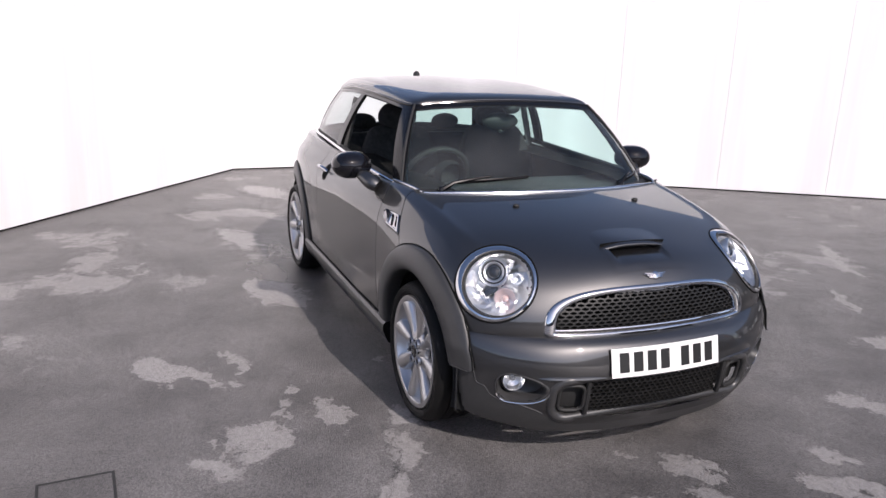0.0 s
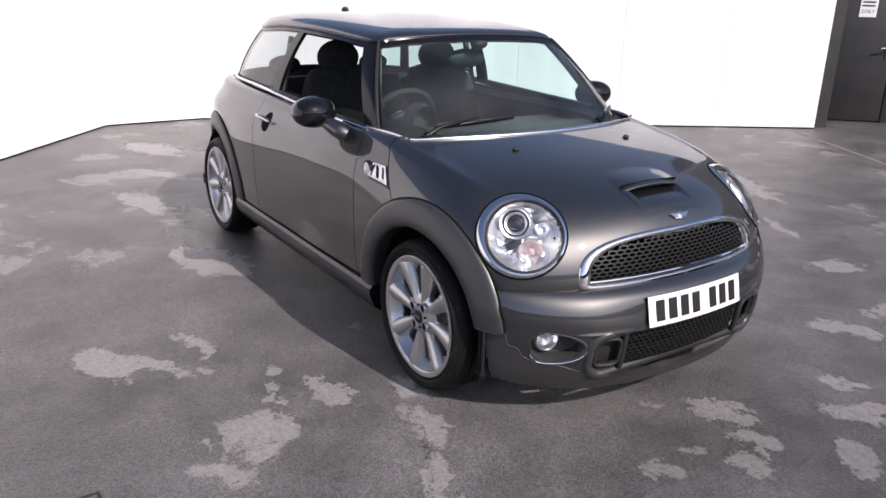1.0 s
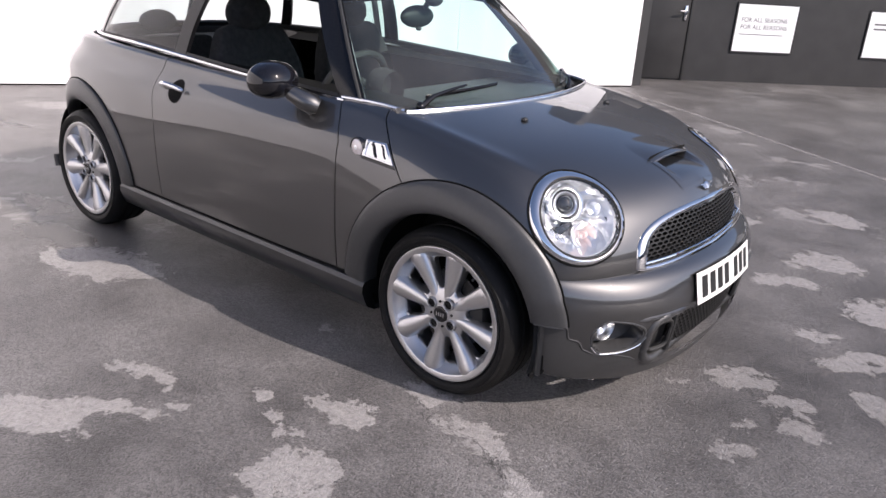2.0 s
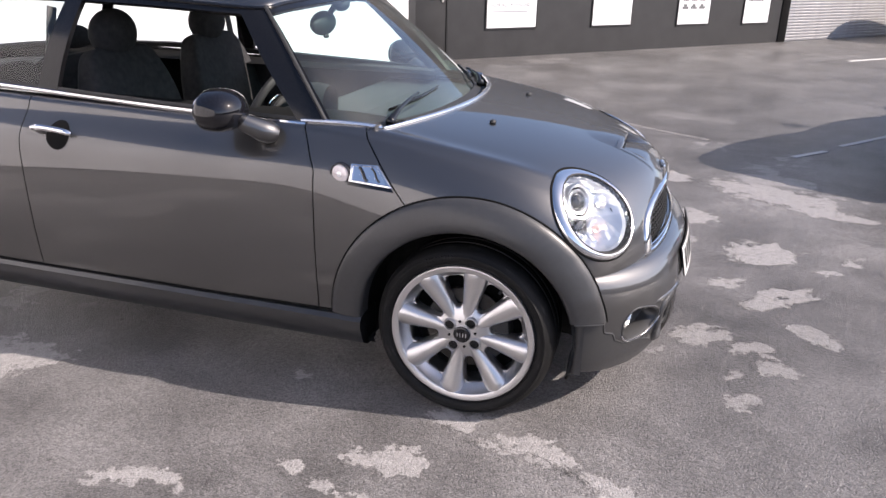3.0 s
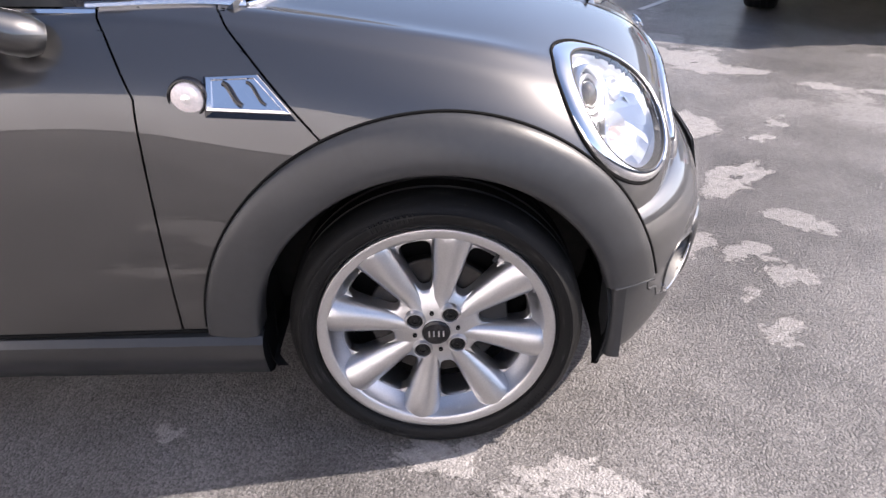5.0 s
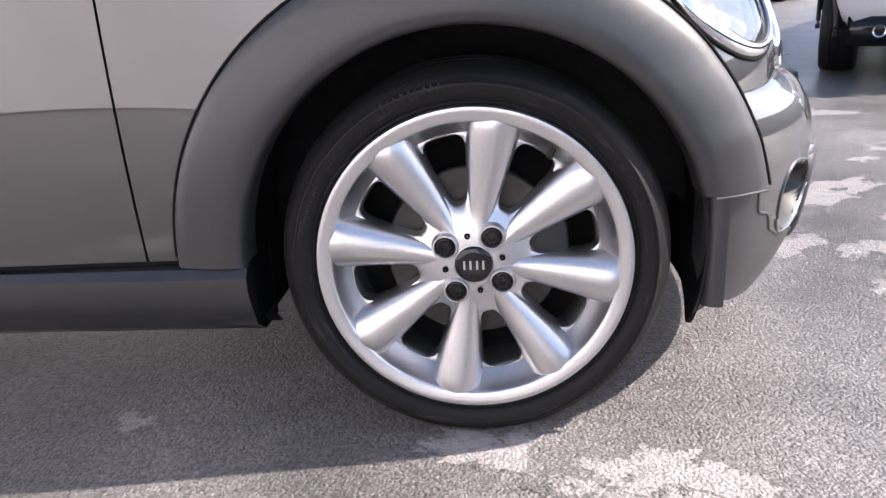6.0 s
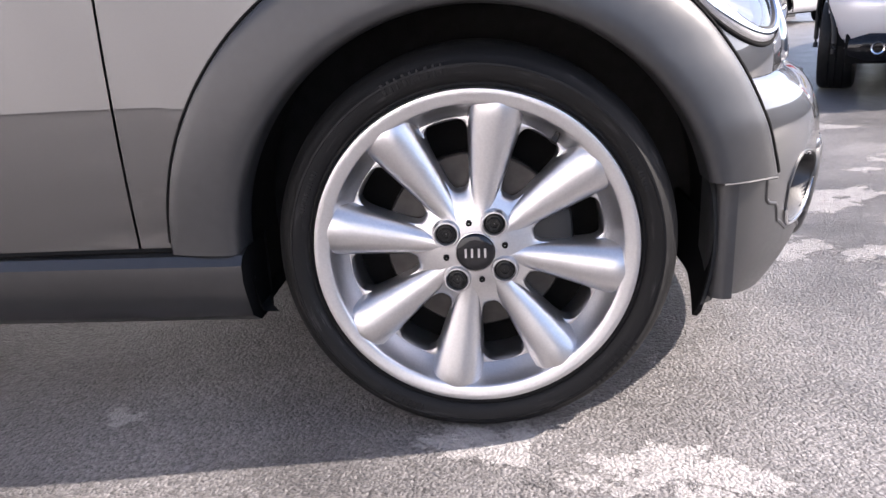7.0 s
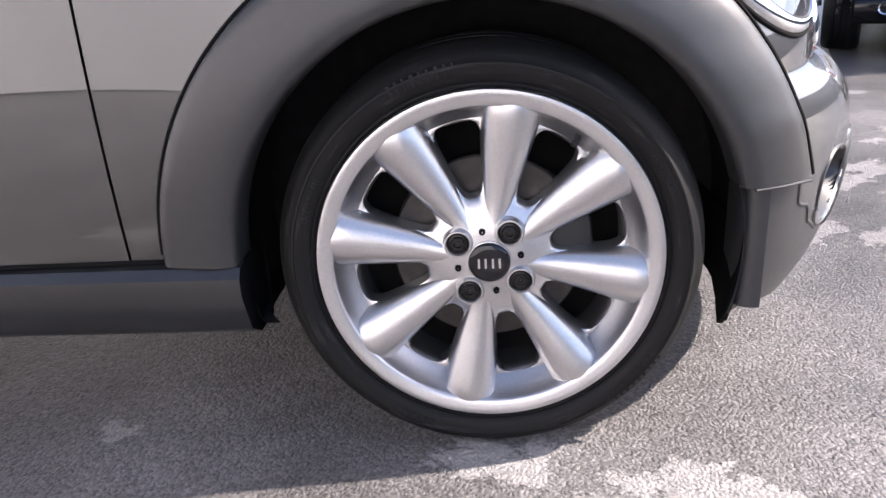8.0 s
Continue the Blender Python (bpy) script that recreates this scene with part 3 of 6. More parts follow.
car = new("hatchback_car")
tagged(car, "dark grey metallic three-door hatchback with chrome trim, parked", "car")


def level(wide, z0, z1, rear, front):
    """One level line of the body, from the tail's middle along the right side to the nose's middle."""
    pts = [(rear, 0.0, z1), (rear + 0.17, 0.74 * wide, z1), (AXLE, 0.962 * wide, z1)]
    for x in (-1.95, -1.40, -0.92):
        k = (x - AXLE) / (-0.92 - AXLE)
        pts.append((x, wide, z1 + (z0 - z1) * k))
    return pts + front


LEVELS = [
    [(x, 0.0, z) for x, z in ((-2.7, 0.9), (-2.55, 0.9), (AXLE, 0.9), (-1.95, 0.92), (-1.4, 0.95), (-0.92, 0.98), (-0.55, 0.985), (-0.22, 0.968), (0.1, 0.942), (0.3, 0.91), (0.44, 0.874), (0.545, 0.832), (0.60, 0.795))],
    level(0.36, 0.97, 0.93, -2.8, [(-0.55, 0.345, 0.98), (-0.22, 0.345, 0.96), (0.1, 0.34, 0.931), (0.3, 0.32, 0.897), (0.465, 0.26, 0.85), (0.58, 0.14, 0.80), (0.625, 0, 0.757)]),
    level(0.69, 0.965, 0.99, -2.92, [(-0.55, 0.672, 0.962), (-0.22, 0.66, 0.935), (0.1, 0.645, 0.898), (0.3, 0.60, 0.855), (0.475, 0.49, 0.795), (0.607, 0.27, 0.737), (0.648, 0, 0.707)]),
    level(0.765, 0.925, 0.945, -2.97, [(-0.55, 0.752, 0.925), (-0.22, 0.752, 0.893), (0.1, 0.748, 0.848), (0.315, 0.722, 0.79), (0.495, 0.59, 0.728), (0.622, 0.33, 0.672), (0.660, 0, 0.648)]),
    level(0.821, 0.85, 0.865, -3.02, [(-0.55, 0.807, 0.842), (-0.22, 0.808, 0.80), (0.1, 0.808, 0.765), (0.345, 0.772, 0.70), (0.515, 0.645, 0.645), (0.63, 0.37, 0.60), (0.665, 0, 0.58)]),
    level(0.842, 0.745, 0.745, -3.05, [(-0.55, 0.829, 0.735), (-0.22, 0.831, 0.67), (0.1, 0.828, 0.64), (0.37, 0.785, 0.585), (0.52, 0.655, 0.55), (0.62, 0.38, 0.52), (0.65, 0, 0.5)]),
    level(0.839, 0.51, 0.52, -3.06, [(-0.55, 0.829, 0.51), (-0.22, 0.836, 0.50), (0.1, 0.832, 0.49), (0.36, 0.785, 0.46), (0.50, 0.655, 0.44), (0.60, 0.38, 0.42), (0.63, 0, 0.41)]),
    level(0.824, 0.315, 0.32, -3.03, [(-0.55, 0.816, 0.315), (-0.22, 0.816, 0.315), (0.1, 0.82, 0.31), (0.34, 0.775, 0.30), (0.47, 0.65, 0.30), (0.57, 0.38, 0.29), (0.60, 0, 0.28)]),
]
NET = np.array(LEVELS)
lean = np.clip((NET[..., 0] + 0.55) / 0.95, 0, 1)
lean = lean * lean * (3 - 2 * lean)
NET[..., 0] -= 0.045 * lean
NET[..., 2] -= 0.030 * lean
FLIPY = np.array([1, -1, 1])
# carry the net past the middle planes, so that it runs smoothly across them
wide_net = np.concatenate([NET[:, 2:0:-1] * FLIPY, NET, NET[:, -2:-4:-1] * FLIPY], 1)
tall_net = np.concatenate([wide_net[2:0:-1] * FLIPY, wide_net], 0)
US = 2 + np.concatenate([np.linspace(0, 2, 17)[:-1], np.linspace(2, 6, 81)[:-1], np.linspace(6, 12, 133)])
VS = 2 + np.linspace(0, 7, 99)
SURF = natural(natural(tall_net, VS).transpose(1, 0, 2), US).transpose(1, 0, 2)
SURF[:, :, 1] *= -1
# soft ridge along the top of each wing
ridge = np.exp(-(((VS - 2)[:, None] - 2.12) / 0.17) ** 2) * np.clip((SURF[:, :, 0] + 0.62) / 0.2, 0, 1) * np.clip((0.36 - SURF[:, :, 0]) / 0.25, 0, 1)
SURF[:, :, 2] += 0.0075 * ridge
V_OF = VS - 2
shell_v, shell_f = sheet(SURF)
SHELL = BVHTree.FromPolygons([tuple(p) for p in shell_v], shell_f)
# normals must look outwards
_loc, _nor, _, _ = SHELL.ray_cast(Vector((-1.2, -3, 0.6)), Vector((0, 1, 0)))
if _nor.y > 0:
    shell_f = [q[::-1] for q in shell_f]
    SHELL = BVHTree.FromPolygons([tuple(p) for p in shell_v], shell_f)


def cast(tree, p, d, off=0.0):
    """The first place of a surface along d from p, lifted by off along its normal; the left side mirrors the right."""
    if p[1] > 0 and abs(d[1]) < 1e-6:
        q, n = cast(tree, (p[0], -p[1], p[2]), d, off)
        return q * FLIPY, n * FLIPY
    d = Vector(d).normalized()
    loc, nor, _, _ = tree.ray_cast(Vector(p), d)
    if loc is None:
        loc, nor, _, _ = tree.find_nearest(Vector(p))
    if nor.dot(d) > 0:
        nor = -nor
    return np.array(loc + nor * off), np.array(nor)


def side_at(x, z, off=0.0):
    return cast(SHELL, (x, -3, z), (0, 1, 0), off)[0]


# headlamp frame
LAMP_C = Vector((0.412, -0.645, 0.738))
LAMP_D = Vector((0.74, -0.54, 0.36)).normalized()
LAMP_E = Vector((0, 0, 1)).cross(LAMP_D).normalized()
LAMP_U = LAMP_D.cross(LAMP_E).normalized()
LAMP_A, LAMP_B = 0.156, 0.152


def lamp_r(p):
    q = Vector(p) - LAMP_C
    return math.hypot(q.dot(LAMP_E) / LAMP_A, q.dot(LAMP_U) / LAMP_B)


def grille_half(z):
    """Half width of the upper grille opening at height z."""
    k = min(1.0, max(0.0, (z - 0.540) / 0.186))
    return 0.490 * (1 - k**3.3) ** 0.36


def rear_edge(y):
    return -0.192 - 0.35 * y * y


def cut_shell():
    """Cuts the shell into its panels with open gaps between them; returns them by name."""
    bm = bmesh.new()
    lay = bm.verts.layers.float.new("v")
    vs = []
    m = SURF.shape[1]
    for k, p in enumerate(shell_v):
        v = bm.verts.new(p)
        v[lay] = V_OF[k // m]
        vs.append(v)
    for q in shell_f:
        bm.faces.new([vs[i] for i in q])
    kill = []
    for f in bm.faces:
        c = f.calc_center_median()
        v = sum(w[lay] for w in f.verts) / len(f.verts)
        r1, r2 = math.hypot(c.x, c.z - HUBZ), math.hypot(c.x - AXLE, c.z - HUBZ)
        if c.y < -0.5 and min(r1, r2) < 0.42:
            kill.append(f)
        elif v < 2.0 and c.x < rear_edge(c.y):
            kill.append(f)
        elif c.x > 0.33 and c.z < 0.518:
            kill.append(f)
        elif abs(c.y) < 0.138 and 0.396 < c.x < 0.520 and c.z > 0.74:
            kill.append(f)
        elif c.x > 0.2 and lamp_r(c) < 0.93:
            kill.append(f)
        elif c.x > 0.5 and 0.562 < c.z < 0.70 and abs(c.y) < grille_half(c.z + 0.018) - 0.03:
            kill.append(f)
    bmesh.ops.delete(bm, geom=kill, context="FACES")

    def slice_by(co, no):
        bmesh.ops.bisect_plane(bm, geom=bm.verts[:] + bm.edges[:] + bm.faces[:], dist=1e-5, plane_co=co, plane_no=no)

    slice_by((-0.41, 0, 0.975), (0.234, 0, 0.204))
    slice_by((0, 0, 0.538), (0, 0, 1))
    slice_by((-0.530, 0, 0.5), (1, 0, 0))
    slice_by((-0.530, 0, 0.82), (0.17, 0, 0.085))
    slice_by((-1.735, 0, 0.5), (1, 0.0, 0.0))
    groups = {"bonnet": [], "door": [], "body": []}
    for f in bm.faces:
        c = f.calc_center_median()
        if (c.x + 0.41) * 0.234 + (c.z - 0.975) * 0.204 > 0 and c.z > 0.538 and c.x > -0.5:
            groups["bonnet"].append(f)
        elif -1.735 < c.x < -0.530 and (c.x + 0.530) * 0.17 + (c.z - 0.82) * 0.085 < 0:
            groups["door"].append(f)
        elif c.x > 0.3:
            pass
        else:
            groups["body"].append(f)
    out = {}
    for name, faces in groups.items():
        b2 = bmesh.new()
        seen = {}
        for f in faces:
            row = []
            for v in f.verts:
                if v not in seen:
                    seen[v] = b2.verts.new(v.co)
                row.append(seen[v])
            b2.faces.new(row)
        if name == "bonnet":
            for v in b2.verts:
                if v.is_boundary and v.co.x < rear_edge(v.co.y) + 0.05 and v.co.y > -0.70:
                    v.co.x = rear_edge(v.co.y)
                    hit = SHELL.ray_cast(Vector((v.co.x, v.co.y - 1e-5, 2)), Vector((0, 0, -1)))[0]
                    if hit:
                        v.co.z = hit.z
        # draw the free edges back by half a gap and turn them inwards
        b2.normal_update()
        rim = [e for e in b2.edges if e.is_boundary and not all(abs(v.co.y) < 1e-4 for v in e.verts)]
        move = {}
        for e in rim:
            f = e.link_faces[0]
            a, b = e.verts[0].co, e.verts[1].co
            inw = (b - a).cross(f.normal)
            if inw.length < 1e-9:
                continue
            inw.normalize()
            if inw.dot(f.calc_center_median() - a) < 0:
                inw = -inw
            for v in e.verts:
                move.setdefault(v, Vector())
                move[v] += inw
        normals = {v: v.normal.copy() for v in move}
        for v, d in move.items():
            if d.length > 1e-6:
                v.co += d.normalized() * 0.0022
        ext = bmesh.ops.extrude_edge_only(b2, edges=rim)
        firsts = {tuple(round(x, 6) for x in v.co): n for v, n in normals.items()}
        for v in (g for g in ext["geom"] if isinstance(g, bmesh.types.BMVert)):
            n = firsts.get(tuple(round(x, 6) for x in v.co))
            if n:
                v.co -= n * 0.014
        b2.verts.index_update()
        out[name] = [tuple(v.co) for v in b2.verts], [tuple(v.index for v in f.verts) for f in b2.faces]
        b2.free()
    bm.free()
    return out


panels = cut_shell()
bonnet = part("bonnet", join(panels["bonnet"], mirrored(panels["bonnet"])), PAINT, car, "dark grey clamshell bonnet with an air scoop", sharp=50)


def piece_of(g, ahead):
    """The faces of a piece that lie ahead of or behind the doors."""
    v, f = g
    keep = [q for q in f if (np.mean([v[i][0] for i in q]) > -1.0) == ahead]
    used = sorted({i for q in keep for i in q})
    at = {i: k for k, i in enumerate(used)}
    return [v[i] for i in used], [tuple(at[i] for i in q) for q in keep]


for nm, ahead in (("front_wing", True), ("rear_quarter", False)):
    g = piece_of(panels["body"], ahead)
    part(nm, g, PAINT, car, sharp=50)
    part(nm, mirrored(g), PAINT, car, sharp=50)
edge_line = [cast(SHELL, (rear_edge(y), -abs(y), 2), (0, 0, -1), 0.001)[0] * (1, 1 if y < 0 else -1, 1) for y in np.linspace(-0.655, 0.655, 60)]
part("bonnet_edge", tube(edge_line, np.concatenate([np.linspace(0.006, 0.010, 8), np.full(44, 0.010), np.linspace(0.010, 0.006, 8)]), 12), EDGE_GLINT, bonnet, "rounded rear edge of the bonnet in bright metal, as its sun highlight")
door_r = part("door", panels["door"], PAINT, car, "dark grey door with the window down", sharp=50)
door_l = part("door", mirrored(panels["door"]), PAINT, car, sharp=50)
# dark inner skin, which shows in the gaps between the panels
inner = SURF[20:, :].copy()
inner[:, :, 1] *= 0.972
inner[:, :, 2] -= 0.012
inner[:, :, 0] = np.where(inner[:, :, 0] > 0, inner[:, :, 0] * 0.96, inner[:, :, 0] * 0.994)
iv, if_ = sheet(inner)
hole = [q for q in if_ if min(math.hypot(np.mean([iv[i][0] for i in q]), np.mean([iv[i][2] for i in q]) - HUBZ), math.hypot(np.mean([iv[i][0] for i in q]) - AXLE, np.mean([iv[i][2] for i in q]) - HUBZ)) > 0.42 and not (np.mean([iv[i][0] for i in q]) > 0.2 and lamp_r(np.mean([iv[i] for i in q], 0)) < 1.05) and np.mean([iv[i][0] for i in q]) < 0.52]
skin = join((iv, hole), mirrored((iv, hole)))
part("inner_skin", skin, GAP, car, "black inner body skin")
part("underbody", join(box(-2.9, 0.40, -0.45, 0.45, 0.17, 0.42, 0.03), box(-2.05, -0.40, -0.72, 0.72, 0.215, 0.30, 0.02), box(0.36, 0.50, -0.50, 0.50, 0.205, 0.24, 0.01)), GAP, car, "black underbody")


def sill():
    prof = [(0.806, 0.316), (0.830, 0.312), (0.842, 0.298), (0.843, 0.272), (0.832, 0.243), (0.815, 0.206), (0.775, 0.182), (0.70, 0.179)]
    xs = np.linspace(-0.362, -2.095, 40)
    v, f = sheet([[(x, -y, z) for y, z in prof] for x in xs])
    n = len(prof)
    return v, f + [tuple(range(len(v) - 1, len(v) - n - 1, -1))]


def sill_end():
    """The dark cap in the sill's front end, set a little inside its edge."""
    prof = [(0.806, 0.316), (0.830, 0.312), (0.842, 0.298), (0.843, 0.272), (0.832, 0.243), (0.815, 0.206), (0.775, 0.182), (0.70, 0.179), (0.70, 0.316)]
    return sheet([[(x, -0.77 - (y - 0.77) * k, 0.255 + (z - 0.255) * k) for y, z in prof] for x, k in ((-0.3625, 0.995), (-0.366, 0.97), (-0.367, 0.05))], close_v=True)


sill_r = part("sill", sill(), SILLMAT, car, "dark grey plastic sill trim")
part("sill_end", sill_end(), GAP, sill_r, "black cap of the sill")
for fx in (lambda q: q, mirrored):
    part("sill_gap", fx(tube([side_at(x, 0.319, 0.0) for x in np.linspace(-0.42, -2.02, 40)], 0.0045, 6)), GAP, car, "dark gap above the sill")
sill_l = part("sill", mirrored(sill()), SILLMAT, car, "dark grey plastic sill trim")
part("sill_end", mirrored(sill_end()), GAP, sill_l, "black cap of the sill")


def skin_y(x, z):
    """The side's outline at (x, z), eased into the bumper's side at the front."""
    y = side_at(max(min(x, 0.47), -2.93), max(z, 0.32))[1]
    if x > 0.2:
        plan = np.interp(x, [0.2, 0.275, 0.30, 0.36, 0.41, 0.46], [-0.82, -0.810, -0.804, -0.790, -0.772, -0.746])
        k = min(1.0, max(0.0, (0.60 - z) / 0.12))
        y = y * (1 - k) + plan * k
    return y


ARCH_END = 0.397


def arch(xc, a0, a1):
    """Wheel arch trim: a broad band round the opening, its inner edge turned in; the front one ends level on the bumper."""
    prof = [(0.478, -0.004), (0.4765, 0.006), (0.472, 0.0125), (0.457, 0.0165), (0.430, 0.020), (0.402, 0.021), (0.386, 0.020), (0.3745, 0.0165), (0.368, 0.009), (0.366, -0.004), (0.366, -0.055)]
    G = []
    for k in np.linspace(0, 1, 90):
        row = []
        for r, off in prof:
            low = math.asin((ARCH_END - HUBZ) / r) if xc == 0 else radians(a0)
            a = low + (radians(a1) - low) * k
            x, z = xc + r * math.cos(a), HUBZ + r * math.sin(a)
            row.append((x, skin_y(x, z) - off, z))
        G.append(row)
    return sheet(G)


def liner(xc):
    """The dark inside of a wheel house."""
    G = []
    for a in np.radians(np.linspace(-17, 207, 68)):
        G.append([(xc + r * math.cos(a), y, HUBZ + r * math.sin(a) if math.cos(a) > 0 else max(0.2, HUBZ + r * math.sin(a))) for r, y in ((0.368, -0.785), (0.40, -0.74), (0.40, -0.50), (0.05, -0.48))])
    return sheet(G)


def deflector():
    """Small black air deflector that hangs before the front wheel; its outer corner reaches lowest."""
    G = []
    for f in (0.0, 0.3, 0.55, 0.75, 0.9, 1.0):
        row = []
        for k in np.linspace(0, 1, 14):
            foot_z = 0.222 - 0.062 * math.exp(-((k - 0.06) / 0.10) ** 2)
            row.append((0.380 - 0.022 * f * f, -0.772 + 0.30 * k, 0.32 + (foot_z - 0.32) * f))
        G.append(row)
    return solid(sheet(G), 0.008)


def valance_lip():
    """The rolled edge of the valance beside the front wheel, which carries on the arch trim's inner edge."""
    return sheet([[(x, skin_y(0.39, z) + d, z) for x, d in ((0.402, -0.0005), (0.392, -0.002), (0.381, 0.0005), (0.373, 0.006), (0.368, 0.016), (0.366, 0.03), (0.366, 0.075))] for z in np.linspace(ARCH_END - 0.004, 0.203, 24)], flip=True)


for xc, a0, a1 in ((0.0, 11.5, 178.5), (AXLE, 2, 190)):
    for flip in (False, True):
        g = arch(xc, a0, a1)
        part("wheel_arch", mirrored(g) if flip else g, CLAD, car, "dark grey plastic wheel arch trim", sharp=60)
        g = tube([(xc + 0.4795 * math.cos(a), skin_y(xc + 0.4795 * math.cos(a), HUBZ + 0.4795 * math.sin(a)) - 0.001, HUBZ + 0.4795 * math.sin(a)) for a in np.radians(np.linspace(a0, a1 - 2, 80))], 0.0032, 6)
        part("arch_gap", mirrored(g) if flip else g, GAP, car, "dark gap round the arch trim")
        g = liner(xc)
        part("arch_liner", mirrored(g) if flip else g, LINER, car, "black wheel arch liner")

for fx in (lambda q: q, mirrored):
    part("air_deflector", fx(deflector()), GAP, car, "small black air deflector before the wheel")
    part("arch_end_gap", fx(tube([(x, skin_y(x, ARCH_END) - 0.019, ARCH_END - 0.003) for x in np.linspace(0.372, 0.462, 12)], 0.0022, 6)), CLAD, car, "pale seam under the arch trim's front end")
    part("valance_lip", fx(valance_lip()), CLAD, car, "rolled edge of the valance beside the wheel")

# ---- bumper ----
BUMP = [
    [(0.30, 0.785), (0.470, 0.722), (0.618, 0.49), (0.668, 0.24), (0.680, 0)],
    [(0.30, 0.792), (0.478, 0.732), (0.634, 0.50), (0.684, 0.25), (0.697, 0)],
    [(0.30, 0.800), (0.492, 0.742), (0.657, 0.52), (0.718, 0.26), (0.733, 0)],
    [(0.31, 0.805), (0.510, 0.745), (0.684, 0.52), (0.737, 0.26), (0.753, 0)],
    [(0.31, 0.804), (0.520, 0.740), (0.694, 0.51), (0.747, 0.26), (0.762, 0)],
    [(0.31, 0.798), (0.520, 0.730), (0.690, 0.50), (0.742, 0.26), (0.757, 0)],
    [(0.31, 0.788), (0.510, 0.712), (0.672, 0.49), (0.728, 0.25), (0.740, 0)],
    [(0.30, 0.762), (0.480, 0.682), (0.636, 0.465), (0.692, 0.235), (0.705, 0)],
]
BZ = (0.569, 0.564, 0.540, 0.490, 0.425, 0.340, 0.248, 0.168)
BUMP = [[(x - (0, 0.020, 0.018, 0.005, 0)[k], y) for k, (x, y) in enumerate(row)] for row in BUMP]
bnet = np.array([[(x - 0.055 * min(1, max(0, (x - 0.25) / 0.3)), -y, z - 0.027) for x, y in row] for row, z in zip(BUMP, BZ)])
bnet = np.concatenate([bnet, bnet[:, -2:-4:-1] * FLIPY], 1)
BSURF = natural(natural(bnet, np.linspace(0, 7, 85)).transpose(1, 0, 2), np.linspace(0, 4, 121)).transpose(1, 0, 2)
# the lower edge rises towards the wheels
BSURF[..., 2] = np.maximum(BSURF[..., 2], np.interp(BSURF[..., 0], [0.366, 0.43, 0.52, 0.60], [0.203, 0.182, 0.152, 0.10]))
bump_v, bump_f = sheet(BSURF)
BUMPER = BVHTree.FromPolygons([tuple(p) for p in bump_v], bump_f)
_loc, _nor, _, _ = BUMPER.ray_cast(Vector((3, -0.1, 0.45)), Vector((-1, 0, 0)))
if _nor.x < 0:
    bump_f = [q[::-1] for q in bump_f]
    BUMPER = BVHTree.FromPolygons([tuple(p) for p in bump_v], bump_f)


for fx in (lambda q: q, mirrored):
    part("bumper_gap", fx(tube([BSURF[0][k] + np.array((0.0015, 0, 0.001)) for k in range(2, 121, 2)], 0.0034, 8)), GAP, car, "dark gap between bumper and bonnet")


def front_at(y, z, off=0.0):
    return cast(BUMPER if z < 0.540 else SHELL, (3, y, z), (-1, 0, 0), off)[0]


def rounded(y0, y1, z0, z1, r, n=8):
    """A rounded rectangle as a loop of (y, z)."""
    out = []
    for cy, cz, a in ((y1 - r, z1 - r, 0), (y0 + r, z1 - r, 90), (y0 + r, z0 + r, 180), (y1 - r, z0 + r, 270)):
        for k in range(n + 1):
            b = radians(a + 90 * k / n)
            out.append((cy + r * math.cos(b), cz + r * math.sin(b)))
    return out


FOG_C = (-0.622, 0.356)
FOG_OUT, FOG_IN, FOG_UP, FOG_LOW, FOG_DROP = 0.046, 0.125, 0.048, 0.068, 0.014


def fog_r(y, z):
    """How far (y, z) lies from the middle of the fog lamp's pocket; 1 on its edge."""
    d = y - FOG_C[0]
    return math.hypot(d / (FOG_OUT if d < 0 else FOG_IN), (z - FOG_C[1] + FOG_DROP * max(0.0, d) / FOG_IN) / (FOG_UP if z > FOG_C[1] else FOG_LOW))


def fog_edge(a, k, off):
    """A point of the right fog lamp pocket's outline at angle a, drawn in to k, off proud of the bumper."""
    c = math.cos(a) * k
    y = FOG_C[0] + c * (FOG_OUT if c < 0 else FOG_IN)
    z = FOG_C[1] + (FOG_UP if math.sin(a) > 0 else FOG_LOW) * k * math.sin(a) - FOG_DROP * max(0.0, c)
    return cast(BUMPER, (3, y, z), (-1, 0, 0), off)[0]


def valance_top(y):
    """Height at which the lower valance meets the painted bumper."""
    return float(np.interp(abs(y), [0.40, 0.47, 0.52, 0.58, 0.64, 0.685, 0.70, 0.728, 0.738], [0.185, 0.220, 0.250, 0.272, 0.278, 0.305, 0.336, 0.346, 0.397]))


def cut_bumper():
    keep = []
    for q in bump_f:
        c = np.mean([bump_v[i] for i in q], 0)
        if c[0] < 0.396 if c[2] < ARCH_END else math.hypot(c[0], c[2] - HUBZ) < 0.470:
            continue
        if c[0] > 0.5 and abs(c[1]) < 0.462 and 0.222 < c[2] < 0.382:
            continue
        if fog_r(c[1], c[2]) < 0.95 and c[0] > 0.4:
            continue
        keep.append(q)
    return bump_v, keep


def split_bumper(low):
    """The bumper's painted cover, or its plastic valance below."""
    v, f = cut_bumper()
    return v, [q for q in f if (np.mean([v[i][2] for i in q]) < valance_top(np.mean([v[i][1] for i in q]))) == low]


